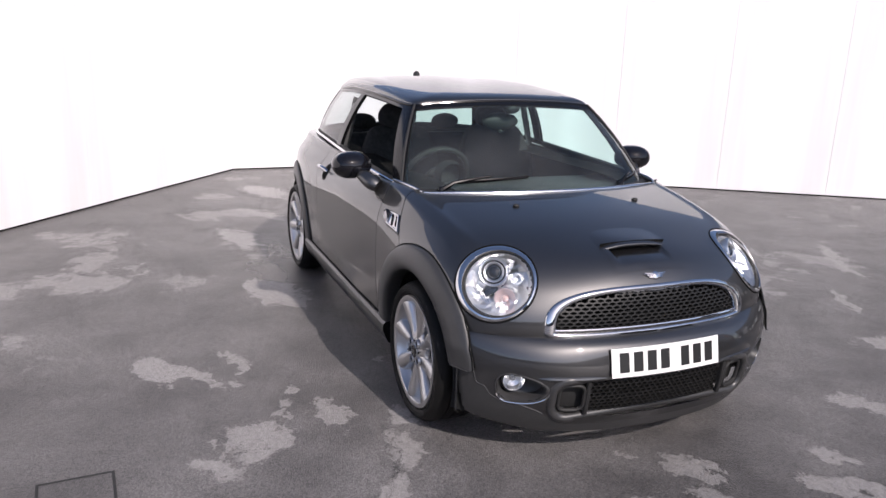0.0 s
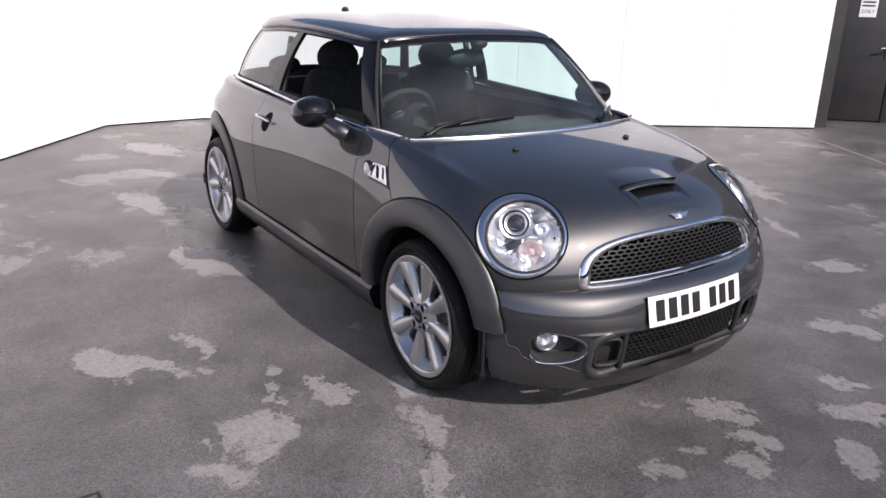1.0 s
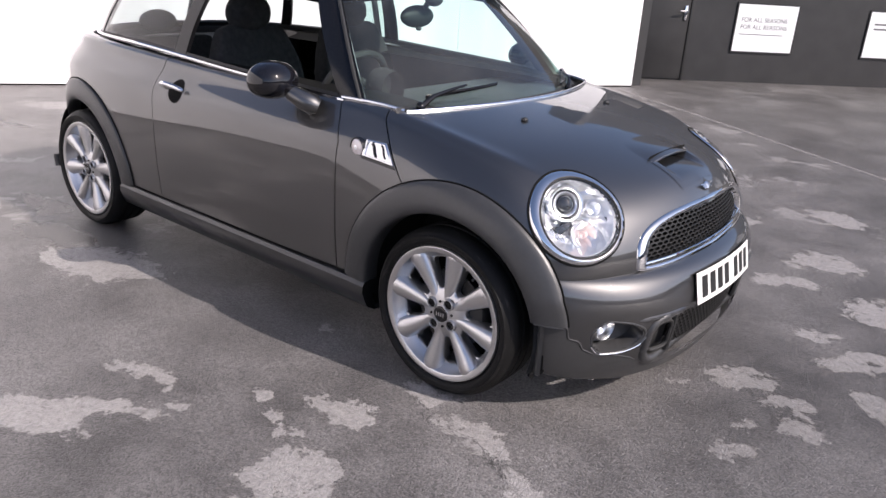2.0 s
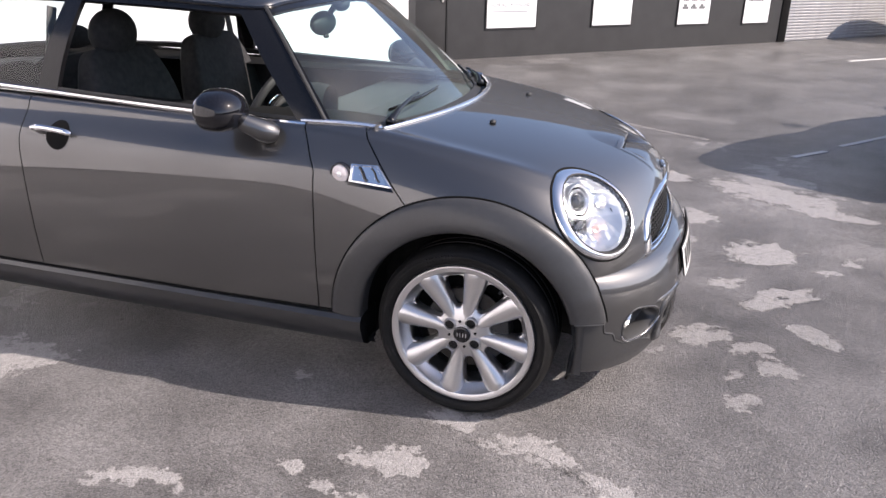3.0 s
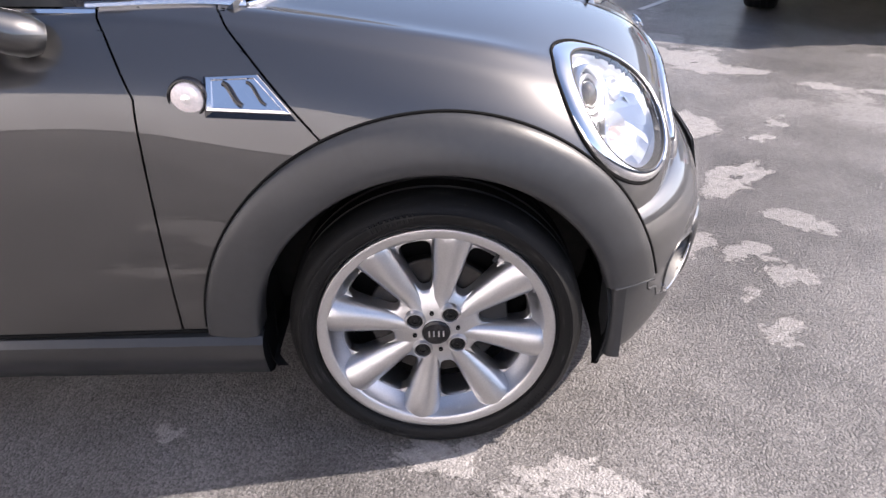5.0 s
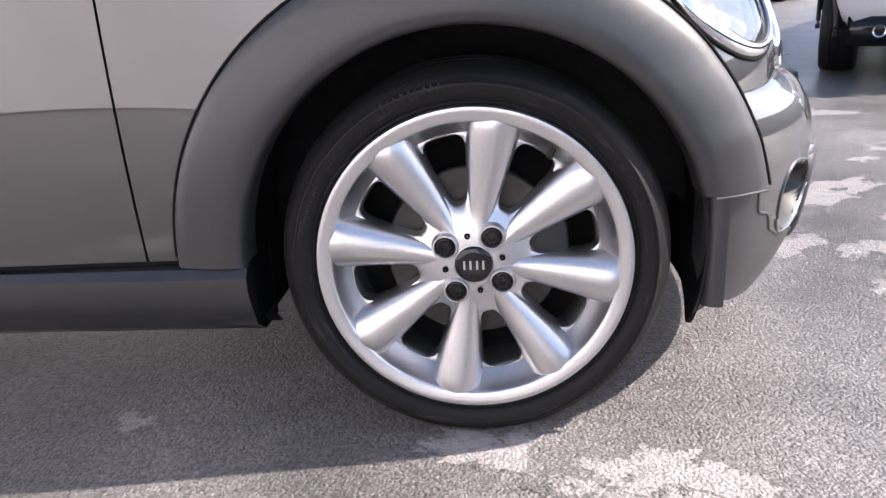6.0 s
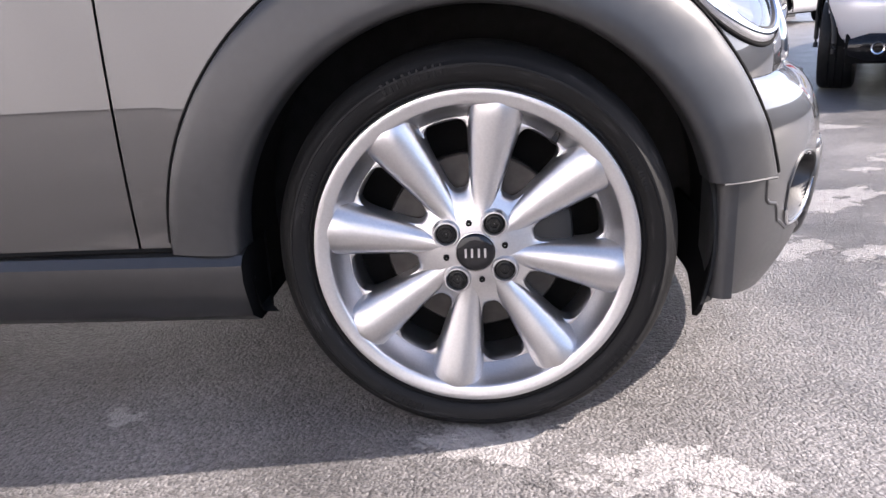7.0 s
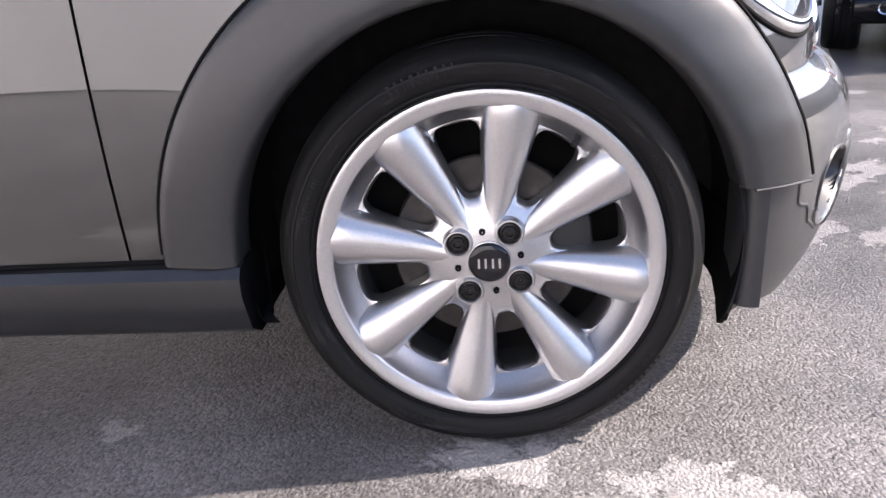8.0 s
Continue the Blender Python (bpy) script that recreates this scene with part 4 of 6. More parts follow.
bumper = part("front_bumper", join(split_bumper(False), mirrored(split_bumper(False))), PAINT, car, "dark grey front bumper with a chrome fog lamp trim", sharp=50)
part("valance", join(split_bumper(True), mirrored(split_bumper(True))), CLAD, bumper, "dark grey plastic lower valance", sharp=50)
for s in (-1, 1):
    part("valance_seam", tube([cast(BUMPER, (3, -y, valance_top(y)), (-1, 0, 0), -0.001)[0] * (1, -s, 1) for y in np.linspace(0.50, 0.748, 40)], 0.0036, 8), CLAD, bumper, "raised seam along the valance")


def loop_on_front(loop, off):
    return [front_at(y, z, off) for y, z in loop]


# lower intake: black lip round it, ducts at its ends, mesh between
lip = rounded(-0.477, 0.477, 0.214, 0.388, 0.065)
part("intake_lip", tube(loop_on_front(lip, -0.008), 0.019, 14, True), CLAD, bumper, "dark plastic lip round the lower air intake")
part("intake_back", sheet([[front_at(y, z, -0.075) for z in np.linspace(0.20, 0.395, 8)] for y in np.linspace(-0.50, 0.50, 40)]), GAP, bumper, "black hollow of the intake")


def honeycomb(y0, y1, z0, z1, w, h, bar, inside, place, deep):
    """A lattice of six-sided cells, as flat bars."""
    segs = set()
    nj, ni = int((z1 - z0) / (h * 0.75)) + 2, int((y1 - y0) / w) + 2
    for j in range(nj):
        for i in range(ni):
            cy, cz = y0 + (i + 0.5 * (j % 2)) * w, z0 + j * h * 0.75
            hexa = [(cy + dy * w, cz + dz * h) for dy, dz in ((0, 0.5), (0.5, 0.25), (0.5, -0.25), (0, -0.5), (-0.5, -0.25), (-0.5, 0.25))]
            for a, b in zip(hexa, hexa[1:] + hexa[:1]):
                k = tuple(sorted(((round(a[0], 4), round(a[1], 4)), (round(b[0], 4), round(b[1], 4)))))
                segs.add(k)
    V, F = [], []
    for a, b in sorted(segs):
        if not (inside(*a) and inside(*b)):
            continue
        d = np.array(b) - np.array(a)
        n = np.array((-d[1], d[0])) / np.hypot(*d) * bar
        base = len(V)
        for off in (0.0, -deep):
            for p in (a - n, a + n, b + n, b - n):
                V.append(tuple(place(p[0], p[1], off)))
        F += [tuple(base + i for i in q) for q in ((0, 3, 2, 1), (0, 1, 5, 4), (1, 2, 6, 5), (2, 3, 7, 6), (3, 0, 4, 7))]
    return V, F


part("intake_mesh", honeycomb(-0.34, 0.34, 0.21, 0.385, 0.026, 0.021, 0.0028, lambda y, z: abs(y) < 0.33 and 0.222 < z < 0.38, lambda y, z, o: front_at(y, z, -0.03 + o), 0.012), MESH, bumper, "black honeycomb mesh of the lower intake")
for s in (-1, 1):
    duct = rounded(min(s * 0.35, s * 0.45), max(s * 0.35, s * 0.45), 0.248, 0.360, 0.03)
    part("duct_frame", tube(loop_on_front(duct, -0.016), 0.008, 8, True), BLACK, bumper, "black brake duct surround")
    part("duct_back", sheet([[front_at(s * y, z, -0.045) for z in np.linspace(0.24, 0.37, 6)] for y in np.linspace(0.335, 0.465, 8)]), BLACK, bumper)
    part("intake_post", tube([front_at(s * 0.335, z, -0.018) for z in np.linspace(0.225, 0.378, 8)], 0.011, 8), BLACK, bumper)
    # ledge that runs over the duct to the plate
    part("intake_bar", tube([front_at(s * y, 0.394, -0.006) for y in np.linspace(0.27, 0.545, 22)], np.concatenate([np.linspace(0.006, 0.013, 6), np.full(11, 0.013), np.linspace(0.013, 0.004, 5)]), 10), PAINT, bumper, "moulded ledge over the duct")
    # fog lamp in its pocket, which runs out low towards the intake
    flip = FLIPY if s > 0 else np.array([1, 1, 1])
    seat_at = cast(BUMPER, (3, FOG_C[0] + 0.004, FOG_C[1]), (-1, 0, 0), -0.050)[0] * flip
    stand = Matrix.Translation(Vector(seat_at)) @ Matrix.Rotation(radians(14 * s), 4, "Z")
    fog = part("fog_lamp", turned(lathe([(0.040, -0.03), (0.046, -0.012), (0.046, 0.006), (0.0435, 0.012), (0.040, 0.008), (0.034, -0.010), (0.012, -0.024), (0.001, -0.024)], "x", 32), stand), REFLECTOR, bumper, "round clear fog lamp")
    part("fog_lens", turned(lathe([(0.041, 0.010), (0.034, 0.017), (0.020, 0.022), (0.001, 0.024)], "x", 32), stand), LENS, fog, "clear fog lamp lens").visible_shadow = False
    part("fog_bulb", turned(lathe([(0.010, -0.022), (0.011, -0.006), (0.006, 0.002), (0.001, 0.004)], "x", 16), stand), ALLOY, fog)
    pocket = [[fog_edge(a, k, o) * flip for a in np.linspace(0, 2 * np.pi, 48, endpoint=False)] for k, o in ((1.10, -0.001), (1.06, 0.0025), (1.01, 0.003), (0.97, -0.003), (0.90, -0.055), (0.2, -0.078))]
    part("fog_pocket", sheet(pocket, close_v=True, flip=s > 0), CLAD, bumper, "dark pocket of the fog lamp")
    part("fog_trim", tube([fog_edge(a, 1.09, 0.002) * flip for a in np.radians(np.linspace(212, 352, 40))], 0.0034, 8), CHROME, bumper, "thin chrome fog lamp trim")

# number plate with bars in place of its characters
def plate_x(y, z, off):
    return 0.716 + off - 0.24 * y * y - 0.22 * (z - 0.40)


plate = part("number_plate", sheet([[(plate_x(y, z, 0.003), y, z) for z in (0.398, 0.454, 0.510)] for y in np.linspace(-0.26, 0.26, 14)]), PLATE_W, car, "white front number plate with plain dark bars")
part("plate_back", solid(sheet([[(plate_x(y, z, 0.0), y, z) for z in (0.399, 0.509)] for y in np.linspace(-0.259, 0.259, 14)]), 0.003), BLACK, plate)
for k, y in enumerate((-0.205, -0.143, -0.081, -0.019, 0.079, 0.141, 0.203)):
    part("plate_bar", sheet([[(plate_x(y + d, z, 0.0042), y + d, z) for z in (0.4155, 0.4925)] for d in (-0.021, 0.0, 0.021)]), INK, plate)

# ---- upper grille ----
def grille_loop(side, top, bottom, n=120):
    """The grille's outline drawn in by the given widths, as a loop of (y, z)."""
    out = []
    for a in np.linspace(0, 2 * np.pi, n, endpoint=False):
        c, d = math.cos(a), math.sin(a)
        if d >= 0:
            y, z = 0.490 * math.copysign(abs(c) ** (2 / 2.8), c), 0.560 + 0.166 * abs(d) ** (2 / 3.0)
        else:
            y, z = 0.490 * math.copysign(abs(c) ** 0.22, c), 0.560 - 0.025 * abs(d) ** 0.6
        y *= 1 - side / 0.490
        z = 0.560 + (z - 0.560) * (1 - top / 0.166) if z > 0.560 else 0.560 + (z - 0.560) * (1 - bottom / 0.025)
        out.append((y, z))
    return out


def nose_at(y, z, off=0.0):
    return cast(SHELL, (3, y, z), (-1, 0, 0), off)[0]


def in_grille(y, z):
    return z > 0.556 and abs(y) < 0.445 and (abs(y) / 0.445) ** 2.8 + (max(0.0, z - 0.560) / 0.143) ** 3.0 < 1


grille = part("grille", sheet([[nose_at(y, z, -0.045) for z in np.linspace(0.533, 0.738, 10)] for y in np.linspace(-0.52, 0.52, 50)]), GAP, car, "chrome framed upper grille with black honeycomb mesh")
part("grille_mesh", honeycomb(-0.5, 0.5, 0.543, 0.733, 0.033, 0.0195, 0.0031, in_grille, lambda y, z, o: nose_at(y, z, -0.016 + o), 0.014), MESH, grille, "black honeycomb mesh")
frame_rows = [(0.0, 0.0, 0.0, -0.008), (0.001, 0.001, 0.001, 0.003), (0.008, 0.005, 0.004, 0.008), (0.024, 0.011, 0.009, 0.011), (0.040, 0.017, 0.015, 0.008), (0.046, 0.021, 0.019, 0.001), (0.048, 0.022, 0.020, -0.030)]
part("grille_frame", sheet([[nose_at(y, z, o) for y, z in grille_loop(a, b, c)] for a, b, c, o in frame_rows], close_v=True), CHROME, grille, "broad chrome grille surround", sharp=0)
part("grille_bar", tube([nose_at(y, 0.566, 0.000) for y in np.linspace(-0.45, 0.45, 40)], 0.005, 8), CHROME, grille, "thin chrome bar")
# winged badge above the grille, plain shape
bp, bn = cast(SHELL, (3, 0, 0.752), (-1, 0, 0), 0.006)
badge_m = Matrix.Translation(Vector(bp)) @ Vector(bn).to_track_quat("Z", "Y").to_matrix().to_4x4()
wing = []
for s in (-1, 1):
    for k in range(3):
        wing.append(tube([(s * 0.014, 0.006 - 0.007 * k, 0.003), (s * (0.05 - 0.009 * k), 0.010 - 0.008 * k, 0.0)], [0.004, 0.0025], 6))
badge = part("badge", turned(join(lathe([(0.001, 0.006), (0.012, 0.005), (0.0165, 0.002), (0.017, -0.004)], "z", 24), *wing), badge_m), CHROME, bonnet, "small chrome winged badge")

# ---- bonnet scoop ----
LIP = 0.412


def on_bonnet(x, y, off):
    p = cast(SHELL, (x, -max(abs(y), 1e-4), 2), (0, 0, -1), off)[0]
    return (p[0], y, p[2])


def scoop():
    """A low hump that ends in a rounded lip over the mouth."""
    G = []
    ks = list(np.linspace(0, 1, 26))
    for k in ks:
        w = 0.215 - 0.02 * k
        G.append([on_bonnet(0.22 + (LIP - 0.22) * k, t * w, -0.002 + 0.014 * (k * k * (3 - 2 * k)) * (1 - abs(t) ** 3) ** 2) for t in np.linspace(-1, 1, 41)])
    for dx, drop in ((0.004, 0.002), (0.0055, 0.006), (0.004, 0.010), (-0.02, 0.013)):
        row = []
        for t in np.linspace(-1, 1, 41):
            h = 0.014 * (1 - abs(t) ** 3) ** 2
            row.append(on_bonnet(LIP + dx, t * 0.195, -0.002 + h - min(drop, h)))
        G.append(row)
    return sheet(G)


part("scoop", scoop(), PAINT, bonnet, "raised air scoop", sharp=60)
ramp = []
for k in np.linspace(0, 1, 16):
    row = []
    for t in np.linspace(-1, 1, 33):
        fall = min(1.0, max(0.0, 0.83 - abs(t)) / 0.12)
        fall = fall * fall * (3 - 2 * fall)
        row.append(on_bonnet(0.540 - 0.15 * k, t * 0.162, 0.0015 - 0.036 * max(0.0, k - 0.19) ** 1.1 * fall))
    ramp.append(row)
part("scoop_ramp", sheet(ramp, flip=True), PAINT, bonnet, "sunken ramp before the scoop")
part("scoop_mouth", sheet([[on_bonnet(0.394, y, o) for y in np.linspace(-0.16, 0.16, 24)] for o in (-0.05, 0.014)]), GAP, bonnet, "black mouth of the scoop")
for y in (-0.323, 0.323):
    p, n = cast(SHELL, (-0.044, -abs(y), 2), (0, 0, -1), 0.004)
    part("washer_jet", ball((p[0], y, p[2]), (0.013, 0.016, 0.009), 12, 8), BLACK, bonnet, "small black washer jet")


# ---- headlamps ----
def lamp_point(a, k, off):
    """On the bonnet's skin, at angle a and k of the lamp's size; off proud of it along the lamp's axis."""
    # the lens sits off the rim's middle, so that the rim is broad on its outer side
    aside = min(1.0, max(0.0, (1.05 - k) / 0.19))
    q = LAMP_C + LAMP_E * (LAMP_A * k * math.cos(a) + 0.012 * aside) + LAMP_U * (LAMP_B * k * math.sin(a) - 0.003 * aside)
    loc, nor, _, _ = SHELL.ray_cast(q + LAMP_D * 0.5, -LAMP_D)
    if loc is None:
        loc = q
    return loc + LAMP_D * off


AN = np.linspace(0, 2 * np.pi, 64, endpoint=False)
# the inner parts lie in one flat frame, so that the lens is a clean ellipse
RIM = np.array([lamp_point(a, 0.875, 0.0) for a in AN])
RIM_C = Vector(RIM.mean(0))


def lamp_ring(k, off):
    return [np.array(lamp_point(a, k, off)) for a in AN]


def lamp_in(k, deep):
    """Inside the lamp: the rim drawn in to k of its size and moved back along the axis."""
    return [np.array(RIM_C) + (r - np.array(RIM_C)) * k - np.array(LAMP_D) * deep for r in RIM]


def headlamp(s):
    fix = (lambda g: g) if s < 0 else mirrored
    # bowl of flat facets, each a little out of line with the next
    dice = random.Random(7)
    rows = [lamp_in(1.0, 0.0)[::2]] + [[p + np.array(LAMP_D) * dice.uniform(-w, w) for p in lamp_in(k, d)[::2]] for k, d, w in ((0.95, 0.026, 0.003), (0.84, 0.046, 0.007), (0.70, 0.062, 0.009), (0.52, 0.078, 0.009), (0.33, 0.086, 0.007), (0.05, 0.09, 0.0))]
    lamp = part("headlamp", fix(sheet(rows, close_v=True)), REFLECTOR, car, "large round headlamp with a chrome rim", smooth=False)
    part("lamp_gap", fix(tube(lamp_ring(1.062, 0.001), 0.0032, 8, True)), GAP, lamp, "dark gap round the rim")
    part("rim", fix(sheet([lamp_ring(1.05, -0.006), lamp_ring(1.045, 0.003), lamp_ring(1.02, 0.008), lamp_ring(0.96, 0.0105), lamp_ring(0.918, 0.009), lamp_ring(0.900, 0.003)], close_v=True)), CHROME, lamp, "broad chrome rim")
    part("seal", fix(sheet([lamp_ring(0.906, 0.005), lamp_ring(0.888, 0.006), lamp_ring(0.870, 0.0), lamp_in(0.965, 0.012)], close_v=True)), BLACK, lamp, "black seal")
    dome = [[np.array(p) + np.array(LAMP_D) * (0.030 * (1 - k * k) + 0.003) for p in lamp_in(k, 0.0)] for k in (0.995, 0.93, 0.8, 0.6, 0.4, 0.2, 0.01)]
    glass_ob = part("lens", fix(sheet(dome, close_v=True)), LENS, lamp, "clear domed lens", sharp=0)
    glass_ob.visible_shadow = False

    def at(e, u, d):
        return RIM_C + LAMP_E * e + LAMP_U * u - LAMP_D * d

    aim = LAMP_D.to_track_quat("Z", "Y").to_matrix().to_4x4()
    here = Matrix.Translation(at(-0.030, 0.046, 0.040)) @ aim
    proj = part("projector", fix(turned(lathe([(0.060, -0.03), (0.062, 0.004), (0.058, 0.012), (0.052, 0.010), (0.048, 0.002), (0.047, -0.02)], "z", 40), here)), REFLECTOR, lamp, "chrome projector lamp")
    part("projector_ring", fix(turned(lathe([(0.0475, -0.008), (0.045, -0.008), (0.041, -0.014), (0.034, -0.016)], "z", 40), here)), GAP, proj, "black ring round the projector glass")
    part("projector_bezel", fix(turned(lathe([(0.0425, -0.014), (0.0425, 0.002), (0.039, 0.006), (0.033, 0.002), (0.031, -0.012)], "z", 40), here)), REFLECTOR, proj)
    part("projector_lens", fix(turned(lathe([(0.0315, -0.006), (0.027, 0.004), (0.019, 0.010), (0.009, 0.0135), (0.001, 0.014)], "z", 40), here)), LAMP_DARK, proj, "dark bulging projector glass")
    there = Matrix.Translation(at(0.028, -0.056, 0.038)) @ aim
    ind = part("indicator", fix(turned(lathe([(0.044, -0.02), (0.046, 0.004), (0.042, 0.010), (0.036, 0.002), (0.028, -0.012), (0.016, -0.022), (0.001, -0.024)], "z", 32), there)), REFLECTOR, lamp, "round indicator reflector")
    part("indicator_bulb", fix(turned(ball((0, 0, 0.0), (0.014, 0.014, 0.020), 20, 12), there)), BULB, ind, "pinkish indicator bulb")
    side = turned(lathe([(0.026, -0.02), (0.029, 0.006), (0.024, 0.010), (0.015, -0.010), (0.001, -0.014)], "z", 10), Matrix.Translation(at(0.068, 0.028, 0.042)) @ aim)
    part("side_reflector", fix(side), REFLECTOR, lamp, smooth=False)
    for i in range(4):
        rib = turned(box(-0.0016, 0.0016, -0.034 + 0.004 * i, 0.034 - 0.004 * i, -0.02, 0.006, 0.001), Matrix.Translation(at(-0.084 + 0.017 * i, -0.046 - 0.012 * i, 0.045)) @ aim @ Matrix.Rotation(0.75 - 0.08 * i, 4, "Z"))
        part("reflector_rib", fix(rib), CHROME, lamp)
    part("lamp_shade", fix(turned(box(-0.030, 0.030, -0.014, 0.014, -0.02, 0.0, 0.004), Matrix.Translation(at(-0.034, -0.030, 0.044)) @ aim @ Matrix.Rotation(0.6, 4, "Z"))), LAMP_DARK, lamp, "dark shade between the reflectors")
    return lamp


for s in (-1, 1):
    headlamp(s)

# ---- glasshouse ----
BELT = [(-0.255, 0, 0.932), (-0.295, 0.36, 0.930), (-0.405, 0.62, 0.934), (-0.622, 0.710, 0.952), (-1.15, 0.722, 0.970), (-1.68, 0.716, 0.991), (-2.10, 0.697, 1.001), (-2.50, 0.640, 0.998), (-2.76, 0.43, 1.0), (-2.86, 0, 1.0)]
ROOF = [(-0.80, 0, 1.338), (-0.805, 0.30, 1.330), (-0.825, 0.46, 1.318), (-0.885, 0.540, 1.311), (-1.22, 0.556, 1.328), (-1.62, 0.556, 1.337), (-1.97, 0.546, 1.332), (-2.34, 0.512, 1.310), (-2.50, 0.36, 1.330), (-2.56, 0, 1.342)]


def ring(pts):
    P = np.array(pts, float)
    return np.concatenate([P[2:0:-1] * FLIPY, P, P[-2:-4:-1] * FLIPY])


BRING, RRING = ring(BELT), ring(ROOF)


def house(u, v, off=0.0):
    """On the glasshouse: u from the windscreen's middle (0) round the right side to the tail (9), v from belt to roof."""
    b, r = natural(BRING, [u + 2])[0], natural(RRING, [u + 2])[0]
    p = b * (1 - v) + r * v
    b2, r2 = natural(BRING, [u + 2.02])[0], natural(RRING, [u + 2.02])[0]
    n = np.cross(b2 * (1 - v) + r2 * v - p, r - b)
    n /= np.linalg.norm(n)
    c = p - np.array((-1.6, 0, 1.1))
    if n @ c < 0:
        n = -n
    p = p + n * (0.018 * 4 * v * (1 - v) + off)
    return p * FLIPY


def strip(u0, u1, v0, v1, off, nu=14, nv=8):
    return sheet([[house(u, v, off) for v in np.linspace(v0, v1, nv)] for u in np.linspace(u0, u1, nu)])


def both(name, g, mat, label="", thick=0.0, parent=None, shadow=True):
    if thick:
        g = solid(g, thick)
    obs = []
    for h in (g, mirrored(g)):
        ob = part(name, h, mat, parent or car, label)
        ob.visible_shadow = shadow
        obs.append(ob)
    return obs


screen = join(strip(0, 2.72, 0.0, 0.97, 0.0, 30, 12), mirrored(strip(0, 2.72, 0.0, 0.97, 0.0, 30, 12)))
ws = part("windscreen", screen, SCREEN, car, "green tinted curved windscreen", sharp=0)
ws.visible_shadow = False
both("quarter_window", strip(5.12, 7.04, 0.05, 0.93, -0.002, 24, 10), DARKGLASS, "smoked rear side window", shadow=False)
rw = part("rear_window", join(strip(7.2, 9, 0.06, 0.93, -0.002, 20, 10), mirrored(strip(7.2, 9, 0.06, 0.93, -0.002, 20, 10))), DARKGLASS, car, "smoked rear window", sharp=0)
rw.visible_shadow = False
front_post = sheet([[house(2.62 + (0.40 + 0.20 * v) * k, v, 0.004) for v in np.linspace(0, 1, 20)] for k in np.linspace(0, 1, 10)])
both("screen_pillar", front_post, SATIN, "satin black windscreen pillar", 0.02)
both("door_pillar", strip(4.91, 5.11, 0.0, 1.0, 0.002, 6, 16), SATIN, "gloss black door pillar", 0.02)
both("rear_pillar", strip(7.02, 7.22, 0.0, 1.0, 0.002, 6, 16), SATIN, "gloss black rear pillar", 0.02)
both("window_header", strip(3.2, 9, 0.925, 1.0, 0.003, 60, 4), SATIN, "gloss black band over the windows", 0.02)
both("screen_band", strip(0, 2.66, 0.945, 1.0, 0.002, 30, 4), SATIN, "black band along the windscreen top", 0.015)
both("window_sill", strip(3.02, 9, -0.02, 0.05, 0.001, 70, 4), BLACK, "black window seal", 0.02)
both("belt_trim", tube([house(u, -0.01, 0.012) for u in np.linspace(2.95, 7.6, 80)], 0.009, 8), CHROME, "chrome belt line trim")
both("screen_seal", tube([house(2.70, v, 0.008) for v in np.linspace(0, 1, 20)], 0.007, 8), BLACK, "black windscreen edge seal")
# the painted sun highlight carries on from the bonnet's edge to the belt
corner = [cast(SHELL, (-0.345 - 0.275 * k, -0.662 - 0.050 * k ** 0.7, 2), (0, 0, -1), 0.003)[0] for k in np.linspace(0, 1, 24)]
both("scuttle_highlight", tube(corner, 0.008, 8), EDGE_GLINT, "bright strip that carries the edge's sun highlight to the window line")
# cowl below the windscreen
cowl = [[np.array(house(u, 0.03, 0.004)) * (1, 1, 1) for u in np.linspace(0, 2.7, 30)], [(rear_edge(p[1]) + 0.01, p[1], p[2] - 0.012) for p in (house(u, 0.0) for u in np.linspace(0, 2.7, 30))]]
both("cowl", sheet(cowl), BLACK, "black plastic cowl under the windscreen")


def roof():
    us = np.linspace(0, 9, 90)
    E = np.array([natural(RRING, [u + 2])[0] * FLIPY for u in us])
    rows = []
    for s in (1.0, 0.997, 0.99, 0.978, 0.96, 0.935, 0.90, 0.85, 0.78, 0.68, 0.55, 0.40, 0.25, 0.1, 0.0):
        C = np.stack([np.clip(E[:, 0], -2.1, -1.15), 0 * E[:, 0], np.full(len(E), 1.40)], -1)
        P = C + (E - C) * s
        top = 1.414 - 0.055 * ((P[:, 0] + 1.75) / 0.95) ** 2 - 0.018 * (P[:, 1] / 0.55) ** 2
        P[:, 2] = E[:, 2] + np.maximum(0.004, top - E[:, 2]) * (1 - s**9) ** 0.55 + 0.006
        rows.append(P)
    return sheet(rows)


both("roof", roof(), PAINT, "dark grey domed roof")
both("roof_gutter", tube([natural(RRING, [u + 2])[0] * FLIPY * (1, 1.01, 1) for u in np.linspace(0, 9, 90)], 0.008, 8), SATIN, "black roof edge")
part("aerial", join(ball((-2.24, 0, 1.410), (0.035, 0.022, 0.026), 16, 10), tube([(-2.24, 0, 1.375), (-2.25, 0, 1.425)], [0.02, 0.012], 8)), BLACK, car, "stubby black roof aerial")

